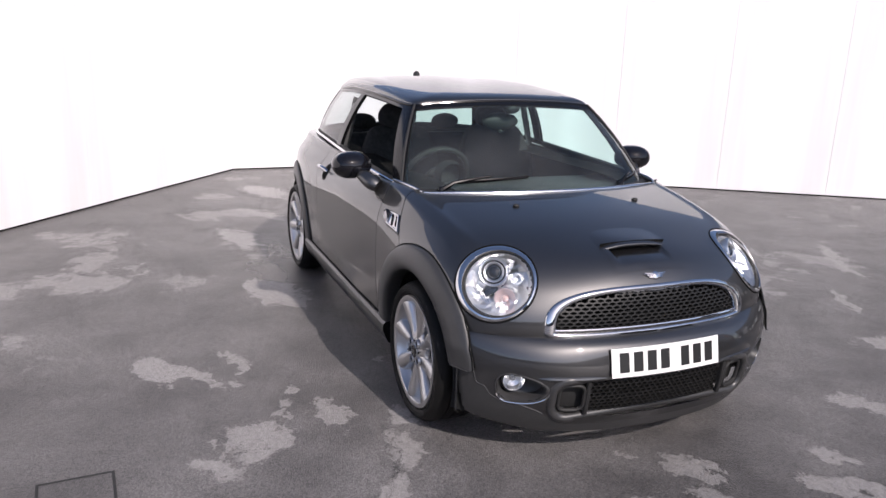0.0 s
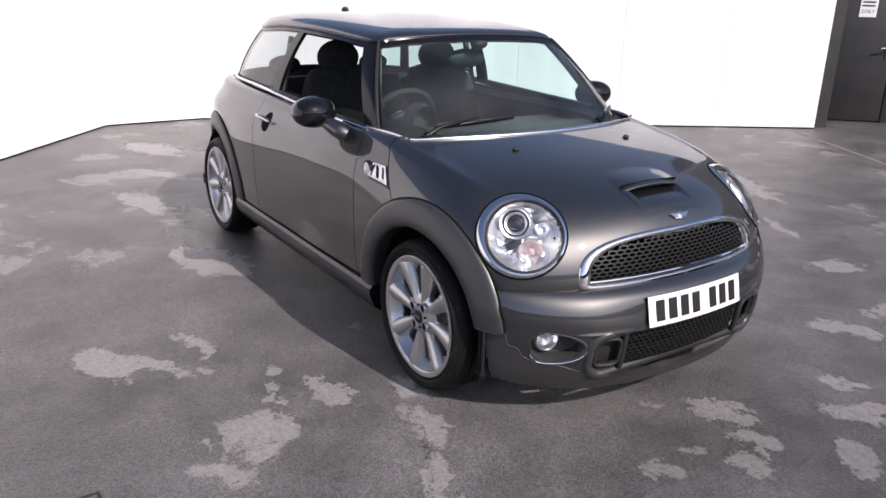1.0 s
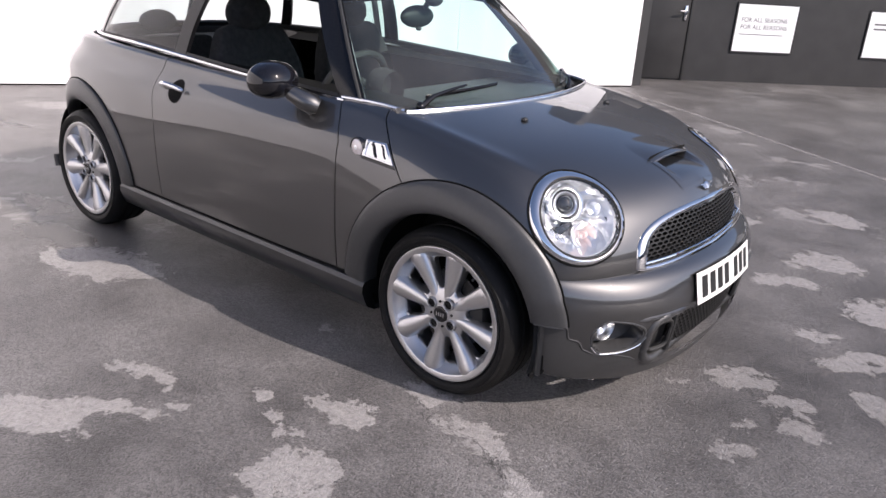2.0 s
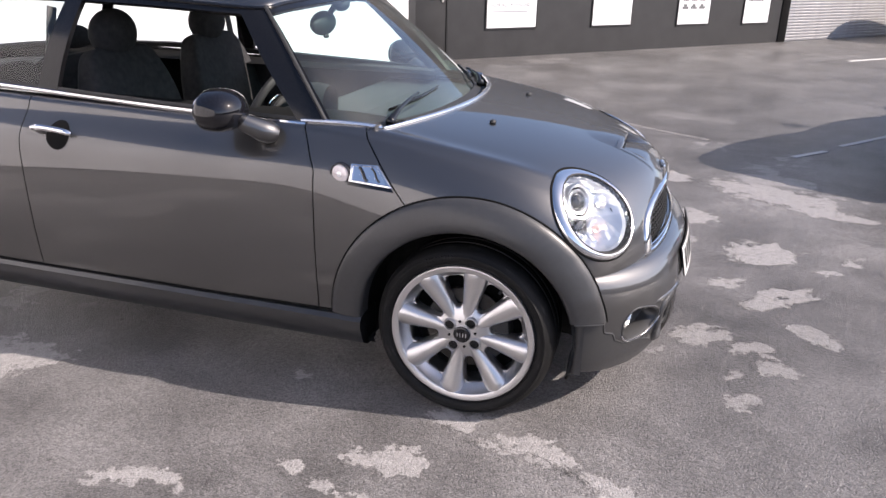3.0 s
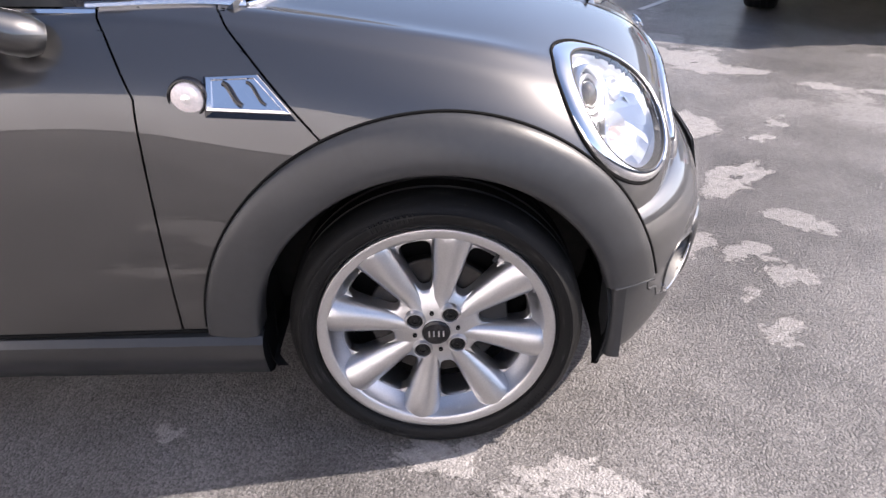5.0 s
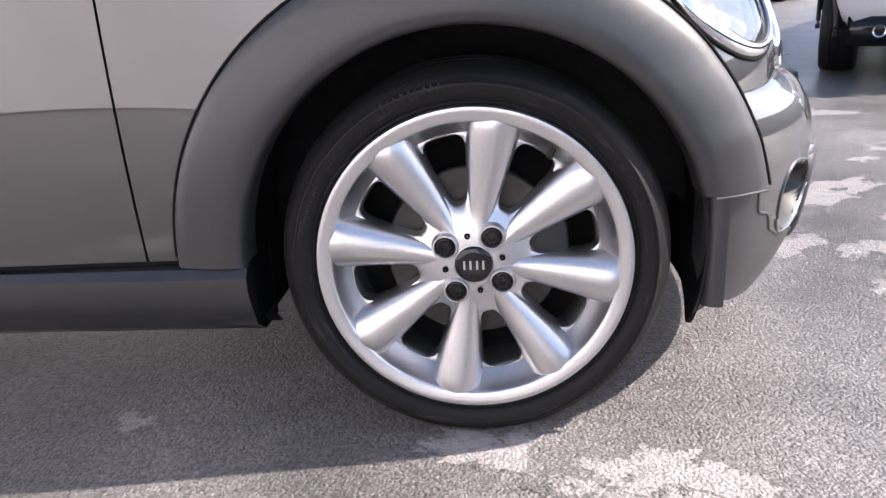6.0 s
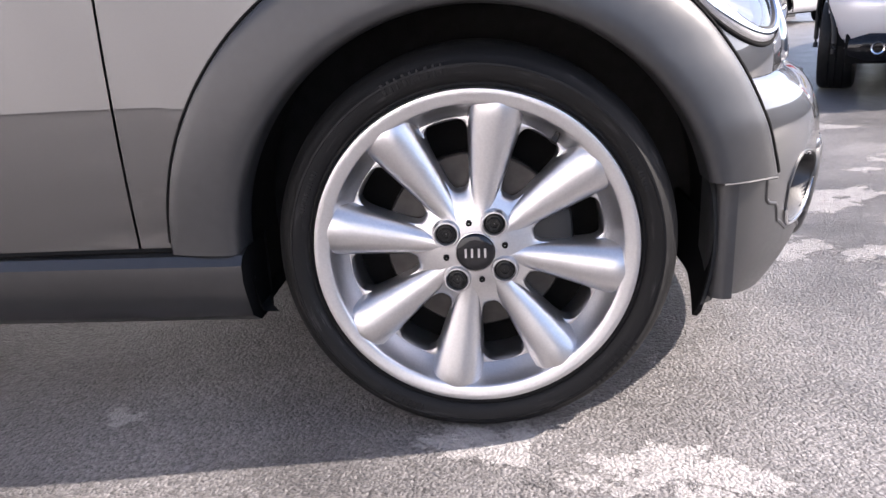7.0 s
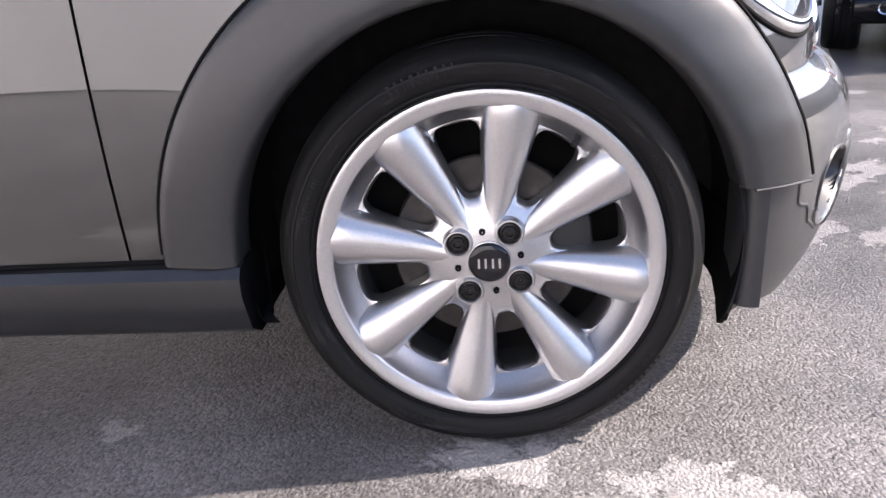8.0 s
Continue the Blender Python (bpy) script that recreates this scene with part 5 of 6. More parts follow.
# ---- wipers ----
def wiper(pivot, foot, tip):
    """Arm and blade on the windscreen; each place is (u, v) on the glasshouse."""
    a, b, c = house(*pivot, 0.028), house(*foot, 0.014), house(*tip, 0.014)
    mid = (b + c) / 2 + np.array((0.012, 0, 0.016))
    arm = tube([a, a * 0.75 + mid * 0.25 + (0.004, 0, 0.020), a * 0.3 + mid * 0.7 + (0, 0, 0.010), mid], [0.013, 0.009, 0.006, 0.005], 8)
    line = [np.array((foot[0] + (tip[0] - foot[0]) * k, foot[1] + (tip[1] - foot[1]) * k)) for k in np.linspace(0, 1, 16)]
    rubber = tube([house(u, v, 0.006) for u, v in line], 0.004, 6, False, 1.6)
    spine = tube([house(u, v, 0.015) for u, v in line], np.concatenate([np.linspace(0.002, 0.006, 8), np.linspace(0.006, 0.002, 8)]), 6)
    return join(arm, rubber, spine, ball(a, (0.018, 0.018, 0.020), 14, 10))


wr = wiper((1.7, 0.0), (1.5, 0.10), (0.3, 0.15))
wl = mirrored(wiper((1.15, 0.0), (1.2, 0.06), (2.25, 0.12)))
part("wiper", wr, SATIN, car, "black windscreen wiper")
part("wiper", wl, SATIN, car, "black windscreen wiper")

# ---- mirrors ----
def mirror_cap():
    G = []
    for th in np.linspace(0.02, np.pi - 0.02, 22):
        row = []
        for ph in np.linspace(0, 2 * np.pi, 36, endpoint=False):
            x, wide = math.cos(th), math.sin(th)
            if x < 0:
                wide = (1 - (-x) ** 5) ** 0.4
            y, z = wide * math.cos(ph), wide * math.sin(ph)
            bx = 0.088 * x if x > 0 else 0.056 * x
            row.append((-0.832 + bx, -0.868 + 0.104 * math.copysign(abs(y) ** 0.9, y) - 0.10 * bx, 1.009 + 0.070 * math.copysign(abs(z) ** 0.9, z)))
        G.append(row)
    return sheet(G, close_v=True)


foot = tube([(-0.795, -0.845, 0.985), (-0.765, -0.825, 0.962), (-0.728, -0.800, 0.940), (-0.705, -0.782, 0.928), (-0.690, -0.768, 0.920)], [0.028, 0.038, 0.046, 0.047, 0.036], 18, False, 0.85)
for g in (False, True):
    fx = mirrored if g else (lambda q: q)
    mir = part("door_mirror", fx(mirror_cap()), BLACK_GLOSS, car, "gloss black round door mirror")
    part("mirror_foot", fx(foot), PAINT, mir, "grey mirror foot")
    part("mirror_glass", fx(turned(lathe([(0.001, 0.0), (0.050, 0.0), (0.052, -0.003)], "x", 32), Matrix.Translation((-0.8895, -0.861, 1.009)) @ Matrix.Diagonal((1, 1.5, 1, 1)))), CHROME, mir, "mirror glass")

# ---- door handle and side badge ----
for g, dr in ((False, door_r), (True, door_l)):
    fx = mirrored if g else (lambda q: q)
    # flat black disc on the door skin, painting the shade of the handle's hollow
    cup = [[side_at(-1.563 + 0.050 * k * math.cos(a), 0.852 + 0.050 * k * math.sin(a), o) for a in np.linspace(0, 2 * np.pi, 32, endpoint=False)] for k, o in ((1.0, 0.0015), (0.9, 0.002), (0.4, 0.0015), (0.02, 0.0015))]
    hnd = part("door_handle", fx(tube([side_at(x, 0.864 - 0.03 * (x + 1.68), 0.012 + 0.030 * math.sin(math.pi * (x + 1.680) / 0.187)) for x in np.linspace(-1.678, -1.495, 16)], np.array([0.007] + [0.012] * 14 + [0.007]), 10)), CHROME, dr, "chrome bar door handle")
    part("handle_shade", fx(sheet(cup, close_v=True)), GAP, dr, "flat black disc as the shade of the hollow behind the handle")
    spot = Matrix.Translation(Vector(side_at(-0.434, 0.820))) @ Matrix.Rotation(radians(-3), 4, "Z")
    quad = [(-0.402, 0.850), (-0.310, 0.850), (-0.250, 0.786), (-0.402, 0.797)]
    mid = np.mean(quad, 0)

    def slab(k, top, foot_at, low=0.0):
        """The badge's outline drawn to k of its size, from foot_at to top proud of the wing."""
        pts = [(mid[0] + (x - mid[0]) * k, mid[1] + (z - mid[1]) * k - (low if n > 1 else 0.0)) for n, (x, z) in enumerate(quad)]
        V = [tuple(side_at(x, z, o)) for o in (top, foot_at) for x, z in pts]
        return V, [(3, 2, 1, 0), (0, 1, 5, 4), (1, 2, 6, 5), (2, 3, 7, 6), (3, 0, 4, 7)]

    def rim_of(k0, k1, top, sunk):
        """A frame between two sizes of the outline, bevelled inwards."""
        rows = []
        for k, o in ((k0, -0.004), (k0, top - 0.002), (k0 - 0.03, top), (k1 + 0.03, top), (k1, sunk)):
            pts = [(mid[0] + (x - mid[0]) * k, mid[1] + (z - mid[1]) * k) for x, z in quad]
            rows.append([side_at(x, z, o) for x, z in pts])
        return sheet(rows, close_v=True)

    badge_back = part("side_badge", fx(slab(1.06, 0.003, -0.006, 0.010)), BLACK_GLOSS, car, "chrome side vent badge in a black slot", smooth=False)
    part("badge_frame", fx(rim_of(1.0, 0.80, 0.010, 0.004)), CHROME, badge_back, "bright chrome frame", smooth=False)
    part("badge_plate", fx(slab(0.80, 0.0045, 0.0)), CHROME, badge_back, "polished plate", smooth=False)
    for x0, wide_by in ((-0.372, 0.0055), (-0.330, 0.0035)):
        part("badge_inlay", fx(tube([np.array(side_at(x0 + 0.034 * k, 0.840 - 0.036 * k + 0.004 * math.sin(6 * k), 0.0048)) for k in np.linspace(0, 1, 10)], wide_by, 8)), BLACK_GLOSS, badge_back, "dark slash across the badge")
    ind = part("side_indicator", fx(turned(lathe([(0.001, 0.013), (0.012, 0.0125), (0.022, 0.010), (0.029, 0.006), (0.031, 0.001), (0.031, -0.006)], "y", 36, -1), spot)), AMBER, car, "round pale side indicator")
    part("indicator_rim", fx(turned(lathe([(0.030, 0.003), (0.0325, 0.0075), (0.0355, 0.007), (0.037, 0.003), (0.037, -0.008)], "y", 36, -1), spot)), BLACK_GLOSS, ind, "dark ring")
    part("indicator_core", fx(turned(lathe([(0.001, 0.0140), (0.006, 0.0136), (0.009, 0.0128)], "y", 20, -1), spot)), REFLECTOR, ind)

# ---- wheels ----
def rim_piece():
    prof = [(0.2515, 0.000), (0.2512, 0.008), (0.2495, 0.0125), (0.246, 0.0135), (0.241, 0.0125), (0.235, 0.0110), (0.2295, 0.0095), (0.2275, 0.0080), (0.2262, 0.0045), (0.2245, -0.001), (0.220, -0.011), (0.213, -0.023), (0.206, -0.031), (0.2015, -0.037), (0.1995, -0.043), (0.1995, -0.056), (0.202, -0.085), (0.204, -0.19)]
    return lathe(prof, "y", 120, -1)


def spoke_piece(a):
    """One conical spoke: slim at the hub, broad and domed at the rim."""
    G = []
    rs = [0.030, 0.05, 0.075, 0.10, 0.13, 0.16, 0.19, 0.210, 0.223, 0.232, 0.238]
    hw = [0.0125, 0.0145, 0.0190, 0.0245, 0.0305, 0.0360, 0.0410, 0.0440, 0.0455, 0.0450, 0.0430]
    top = [0.000, -0.002, -0.004, -0.003, 0.000, 0.004, 0.008, 0.0105, 0.0110, 0.0095, 0.0060]
    for r, h, d in zip(natural(rs, np.linspace(0, 10, 41)), natural(hw, np.linspace(0, 10, 41)), natural(top, np.linspace(0, 10, 41))):
        row = []
        for t in np.linspace(-1, 1, 17):
            dome = math.sqrt(max(0.0, 1 - t * t))
            row.append((r, t * h, d - h * 0.85 * (1 - dome) - 0.012 * (abs(t) > 0.99)))
        row = [(r, -h * 0.92, d - h * 0.87 - 0.028)] + row + [(r, h * 0.92, d - h * 0.87 - 0.028)]
        G.append(row)
    c, s = math.cos(a), math.sin(a)
    P = np.array(G)
    out = np.stack([P[..., 0] * c - P[..., 1] * s, -P[..., 2], P[..., 0] * s + P[..., 1] * c], -1)
    return sheet(out)


def web_piece(a):
    """The web between two spokes round the middle angle a: a dished plate with one round-cornered opening, its edge turned back."""
    r0, r1, rc = 0.024, 0.206, 0.146
    n = 64
    depth_r = [0.024, 0.050, 0.066, 0.080, 0.095, 0.120, 0.160, 0.190, 0.206]
    depth_d = [0.001, -0.001, -0.005, -0.011, -0.017, -0.022, -0.027, -0.030, -0.0335]

    def at(r, th, d):
        return (r * math.cos(a + th), -d, r * math.sin(a + th))

    edge, border = [], []
    for k in range(n):
        f = 2 * math.pi * k / n
        c, d = math.cos(f), math.sin(f)
        r = rc + (0.0575 if d > 0 else 0.052) * math.copysign(abs(d) ** (0.5 if d > 0 else 0.62), d)
        hw = float(np.interp(r, [0.075, 0.10, 0.13, 0.16, 0.19, 0.21], [0.0200, 0.0245, 0.0305, 0.0360, 0.0410, 0.0440]))
        edge.append((r, (math.pi / 8 - 0.92 * hw / r) * math.copysign(abs(c) ** 0.56, c)))
        big = max(abs(c), abs(d))
        v = d / big
        border.append((rc + v * ((r1 - rc) if v > 0 else (rc - r0)), c / big * math.pi / 8))
    rows = []
    for k in (1.0, 0.75, 0.5, 0.25, 0.10, 0.03):
        row = []
        for (re, te), (rb, tb) in zip(edge, border):
            r, th = re + (rb - re) * k, te + (tb - te) * k
            row.append(at(r, th, float(np.interp(r, depth_r, depth_d)) - (0.0022 if k < 0.05 else 0.0006 if k < 0.2 else 0.0)))
        rows.append(row)
    for back in (0.007, 0.030):
        rows.append([at(re, te, float(np.interp(re, depth_r, depth_d)) - back) for re, te in edge])
    return sheet(rows, close_v=True)


def tyre_piece():
    prof = [(0.246, 0.002), (0.252, 0.004), (0.256, 0.010), (0.259, 0.0085), (0.262, 0.013), (0.272, 0.018), (0.282, 0.019), (0.2825, 0.0205), (0.286, 0.020), (0.2865, 0.018), (0.294, 0.013), (0.301, 0.004), (0.3065, -0.006), (0.311, -0.018), (0.3125, -0.03), (0.3125, -0.048), (0.306, -0.050), (0.306, -0.056), (0.3125, -0.058), (0.313, -0.09), (0.307, -0.092), (0.307, -0.1), (0.313, -0.102), (0.313, -0.14), (0.307, -0.142), (0.307, -0.148), (0.312, -0.15), (0.311, -0.175), (0.302, -0.195), (0.275, -0.21), (0.24, -0.2)]
    v, f = lathe(prof, "y", 120, -1)
    out = []
    for x, y, z in v:
        low = max(0.0, -z - 0.292)
        if low > 0:
            z = -0.292 - (low * 0.55)
            y = y - 0.10 * low if y < 0.05 else y
        out.append((x, y, max(z, -0.3035)))
    return out, f


TY, RM = tyre_piece(), rim_piece()
SCUFFED = scuffed_rubber(0.0, HUBZ)
BOLT = material("blackened_bolt", (0.03, 0.03, 0.03), 0.35, 0.8)
FACE = -0.812


def wheel(x, side, turn):
    m = Matrix.Translation((x, FACE, HUBZ))
    fx = mirrored if side > 0 else (lambda q: q)

    def put(name, g, mat, parent, label="", sharp=35):
        return part(name, fx(turned(g, m)), mat, parent, label, sharp=sharp)

    w = put("wheel", RM, ALLOY, car, "silver eight-spoke alloy wheel")
    tyre = put("tyre", TY, SCUFFED if x == 0 else RUBBER, w, "black low profile tyre", 60)
    # raised bars in place of the lettering on the sidewall that faces the yard
    for start, count, r, tall in ((98, 9, 0.281, 0.009), (150, 12, 0.272, 0.004), (310, 9, 0.281, 0.009), (20, 12, 0.272, 0.004), (236, 7, 0.277, 0.006)) if x == 0 and side < 0 else ():
        for k in range(count):
            b = radians(start + k * (2.3 if tall > 0.005 else 1.3))
            y = -(0.0195 if r > 0.275 else 0.0184)
            put("sidewall_bar", turned(box(-tall, tall, y, y + 0.004, -0.0016 - 0.0012 * (k % 3), 0.0016, 0.0004), Matrix.Rotation(-b, 4, "Y") @ Matrix.Translation((r, 0, 0))), RUBBER, tyre)
    for k in range(8):
        put("spoke", spoke_piece(radians(turn + 45 * k)), ALLOY, w, "", 60)
        put("web", web_piece(radians(turn + 22.5 + 45 * k)), ALLOY, w, "", 40)
    cap = put("hub_cap", lathe([(0.001, 0.0085), (0.020, 0.0083), (0.0265, 0.0075), (0.0290, 0.0055), (0.0298, 0.002), (0.0298, -0.004)], "y", 40, -1), BLACK_GLOSS, w, "black hub cap with a plain silver mark")
    put("cap_rim", lathe([(0.0296, 0.0015), (0.0305, 0.0040), (0.0318, 0.0036), (0.0325, -0.001)], "y", 40, -1), ALLOY, cap)
    put("cap_mark", join(*[box(cx - 0.0016, cx + 0.0016, -0.0098, -0.0080, -0.0072, 0.0072) for cx in (-0.0150, -0.0052, 0.0052, 0.0150)]), ALLOY, cap, "plain silver bars")
    for k in range(4):
        b0 = radians(turn - 24 + 90 * k)
        here = Matrix.Translation((0.0535 * math.cos(b0), 0, 0.0535 * math.sin(b0)))
        well = put("bolt_well", turned(lathe([(0.0225, -0.006), (0.0215, 0.0030), (0.0195, 0.0068), (0.0175, 0.0070), (0.0162, 0.0050), (0.0156, 0.0), (0.0155, -0.010)], "y", 32, -1), here), ALLOY, w, "bright sleeve of a bolt hole")
        put("well_floor", turned(lathe([(0.0157, 0.0012), (0.001, 0.0012)], "y", 24, -1), here), GAP, well)
        put("bolt", turned(join(lathe([(0.0112, 0.0), (0.0112, 0.0042), (0.0098, 0.0056), (0.0066, 0.0056), (0.0062, 0.0048), (0.0060, 0.0022), (0.001, 0.0022)], "y", 6, -1), lathe([(0.0138, 0.0010), (0.0134, 0.0026), (0.0112, 0.0032)], "y", 24, -1)), here), BOLT, well, "black wheel bolt")
        b1 = radians(turn + 21 + 90 * k)
        put("pin_hole", turned(lathe([(0.0048, -0.002), (0.0046, 0.0026), (0.001, 0.0026)], "y", 16, -1), Matrix.Translation((0.0465 * math.cos(b1), 0, 0.0465 * math.sin(b1)))), GAP, w)
    va = radians(54)
    put("valve", tube([(0.224 * math.cos(va), 0.022, 0.224 * math.sin(va)), (0.214 * math.cos(va), 0.010, 0.214 * math.sin(va)), (0.204 * math.cos(va), 0.004, 0.204 * math.sin(va))], [0.0045, 0.0045, 0.0055], 8), BLACK, w, "black tyre valve")
    put("brake_disc", lathe([(0.07, 0.085 - 0.16), (0.074, -0.055), (0.143, -0.055), (0.146, -0.058), (0.146, -0.078)], "y", 72, -1), STEEL, w, "worn steel brake disc")
    put("caliper", join(turned(box(-0.045, 0.045, 0.035, 0.11, -0.155, -0.085, 0.012), Matrix.Rotation(radians(-95), 4, "Y"))), BLACK, w, "dark brake caliper")
    # black disc across the barrel, put in as the shade behind the spokes
    put("spoke_shade_disc", lathe([(0.001, -0.11), (0.204, -0.11)], "y", 48, -1), GAP, w)
    return w


for x in (0.0, AXLE):
    for side in (-1, 1):
        wheel(x, side, 80 if x == 0 else 55)
# ---- inside ----
cabin = part("dashboard", join(box(-0.86, -0.34, -0.66, 0.66, 0.72, 0.915, 0.05), box(-0.55, -0.30, -0.60, 0.60, 0.88, 0.935, 0.02)), DASH, car, "dark dashboard")
part("cabin_floor", box(-2.7, -0.4, -0.74, 0.74, 0.30, 0.40), GAP, car, "dark cabin floor")
part("centre_console", box(-1.62, -0.80, -0.085, 0.085, 0.38, 0.60, 0.03), DASH, car, "dark centre console")
part("rear_cushion", box(-2.32, -1.86, -0.60, 0.60, 0.38, 0.60, 0.05), FABRIC, car, "black rear seat cushion")


def seat_back():
    """A front seat's back, narrower and thinner upwards, with side bolsters that stand forward."""
    rows = []
    for h, w, d in ((0.0, 0.20, 0.04), (0.015, 0.235, 0.07), (0.12, 0.255, 0.085), (0.30, 0.262, 0.085), (0.46, 0.245, 0.070), (0.58, 0.205, 0.055), (0.635, 0.165, 0.042), (0.652, 0.10, 0.02)):
        row = []
        for a in np.linspace(0, 2 * np.pi, 56, endpoint=False):
            x, y = math.copysign(abs(math.cos(a)) ** 0.7, math.cos(a)), math.copysign(abs(math.sin(a)) ** 0.55, math.sin(a))
            row.append((d * x + (0.045 * (abs(y) ** 4) if x > -0.2 else 0.0) * min(1.0, d / 0.07), w * y, h))
        rows.append(row)
    g = natural(np.array(rows), np.linspace(0, len(rows) - 1, 40))
    return sheet(g, close_v=True)


for s in (-1, 1):
    part("door_card", box(-1.74, -0.6, s * 0.70 - 0.02, s * 0.70 + 0.02, 0.38, 0.955, 0.012), FABRIC, door_r if s < 0 else door_l, "black door lining")
    seat = part("seat", join(box(-1.62, -1.10, s * 0.335 - 0.23, s * 0.335 + 0.23, 0.42, 0.60, 0.05), turned(seat_back(), Matrix.Translation((-1.55, s * 0.335, 0.48)) @ Matrix.Rotation(radians(-12), 4, "Y"))), FABRIC, car, "black front seat")
    part("headrest", join(ball((-1.67, s * 0.335, 1.172), (0.062, 0.128, 0.098), 24, 14), tube([(-1.69, s * 0.335 - 0.05, 1.0), (-1.69, s * 0.335 - 0.05, 1.12)], 0.007, 6), tube([(-1.69, s * 0.335 + 0.05, 1.0), (-1.69, s * 0.335 + 0.05, 1.12)], 0.007, 6)), FABRIC, seat, "rounded black headrest")
    rs = part("rear_seat", turned(box(-0.06, 0.06, -0.30, 0.30, 0, 0.56, 0.05), Matrix.Translation((-2.28, s * 0.32, 0.45)) @ Matrix.Rotation(radians(-18), 4, "Y")), FABRIC, car, "black rear seat back")
    part("headrest", ball((-2.48, s * 0.33, 1.06), (0.05, 0.11, 0.06), 20, 12), FABRIC, rs, "black rear headrest")
    part("sun_visor", turned(box(-0.01, 0.01, -0.2, 0.2, -0.07, 0.07, 0.008), Matrix.Translation((-0.99, s * 0.3, 1.315)) @ Matrix.Rotation(radians(75), 4, "Y")), CREAM, car, "pale sun visor")
wheel_m = Matrix.Translation((-0.925, -0.36, 0.915)) @ Matrix.Rotation(radians(-64), 4, "Y")
ca, sa = np.cos(np.linspace(0, 2 * np.pi, 48, endpoint=False)), np.sin(np.linspace(0, 2 * np.pi, 48, endpoint=False))
st = part("steering_wheel", turned(join(tube(np.stack([0.182 * ca, 0.182 * sa, 0 * ca], -1), 0.0155, 10, True), ball((0, 0, -0.02), (0.075, 0.075, 0.03), 20, 10), box(-0.012, 0.012, -0.175, 0.175, -0.02, -0.004, 0.004), box(-0.175, 0.0, -0.014, 0.014, -0.02, -0.004, 0.004)), wheel_m), BLACK, car, "dark three-spoke steering wheel")
part("steering_column", tube([(-0.93, -0.36, 0.925), (-0.62, -0.36, 0.80)], [0.03, 0.06], 12), DASH, car)
part("wheel_trim", turned(tube(np.stack([0.06 * ca, 0.06 * sa, 0 * ca + 0.008], -1), 0.003, 6, True), wheel_m), CHROME, st)
part("instrument", turned(lathe([(0.001, 0.01), (0.06, 0.01), (0.075, 0.03), (0.08, 0.0), (0.07, -0.06)], "x", 32, -1), Matrix.Translation((-0.74, -0.36, 0.955))), FABRIC, car, "round instrument pod")
mr = part("inside_mirror", join(ball((-0.87, -0.01, 1.222), (0.030, 0.110, 0.050), 28, 14), ball((-0.858, -0.01, 1.170), (0.012, 0.016, 0.010), 10, 8)), BLACK, car, "black inside mirror")
part("mirror_stem", join(tube([(-0.80, 0.02, 1.325), (-0.83, 0.02, 1.29), (-0.86, 0.02, 1.25)], [0.02, 0.014, 0.012], 8), ball((-0.80, 0.02, 1.30), (0.035, 0.05, 0.03), 12, 8)), BLACK, mr)
both("seat_belt", turned(box(-0.003, 0.003, -0.022, 0.022, 0, 0.45, 0.001), Matrix.Translation((-1.73, -0.69, 0.85)) @ Matrix.Rotation(radians(-14), 4, "X")), DASH, "dark seat belt")
shelf_line = [house(u, 0.0, -0.03) for u in np.linspace(6.9, 9, 30)]
shelf = sheet([[np.array((p[0], p[1] * k, p[2] - 0.035)) for k in np.linspace(1, 0, 5)] for p in shelf_line])
part("parcel_shelf", join(shelf, mirrored(shelf)), DASH, car, "dark parcel shelf under the rear window")
part("headliner", box(-2.35, -0.98, -0.45, 0.45, 1.345, 1.352), CREAM, car, "pale headliner")


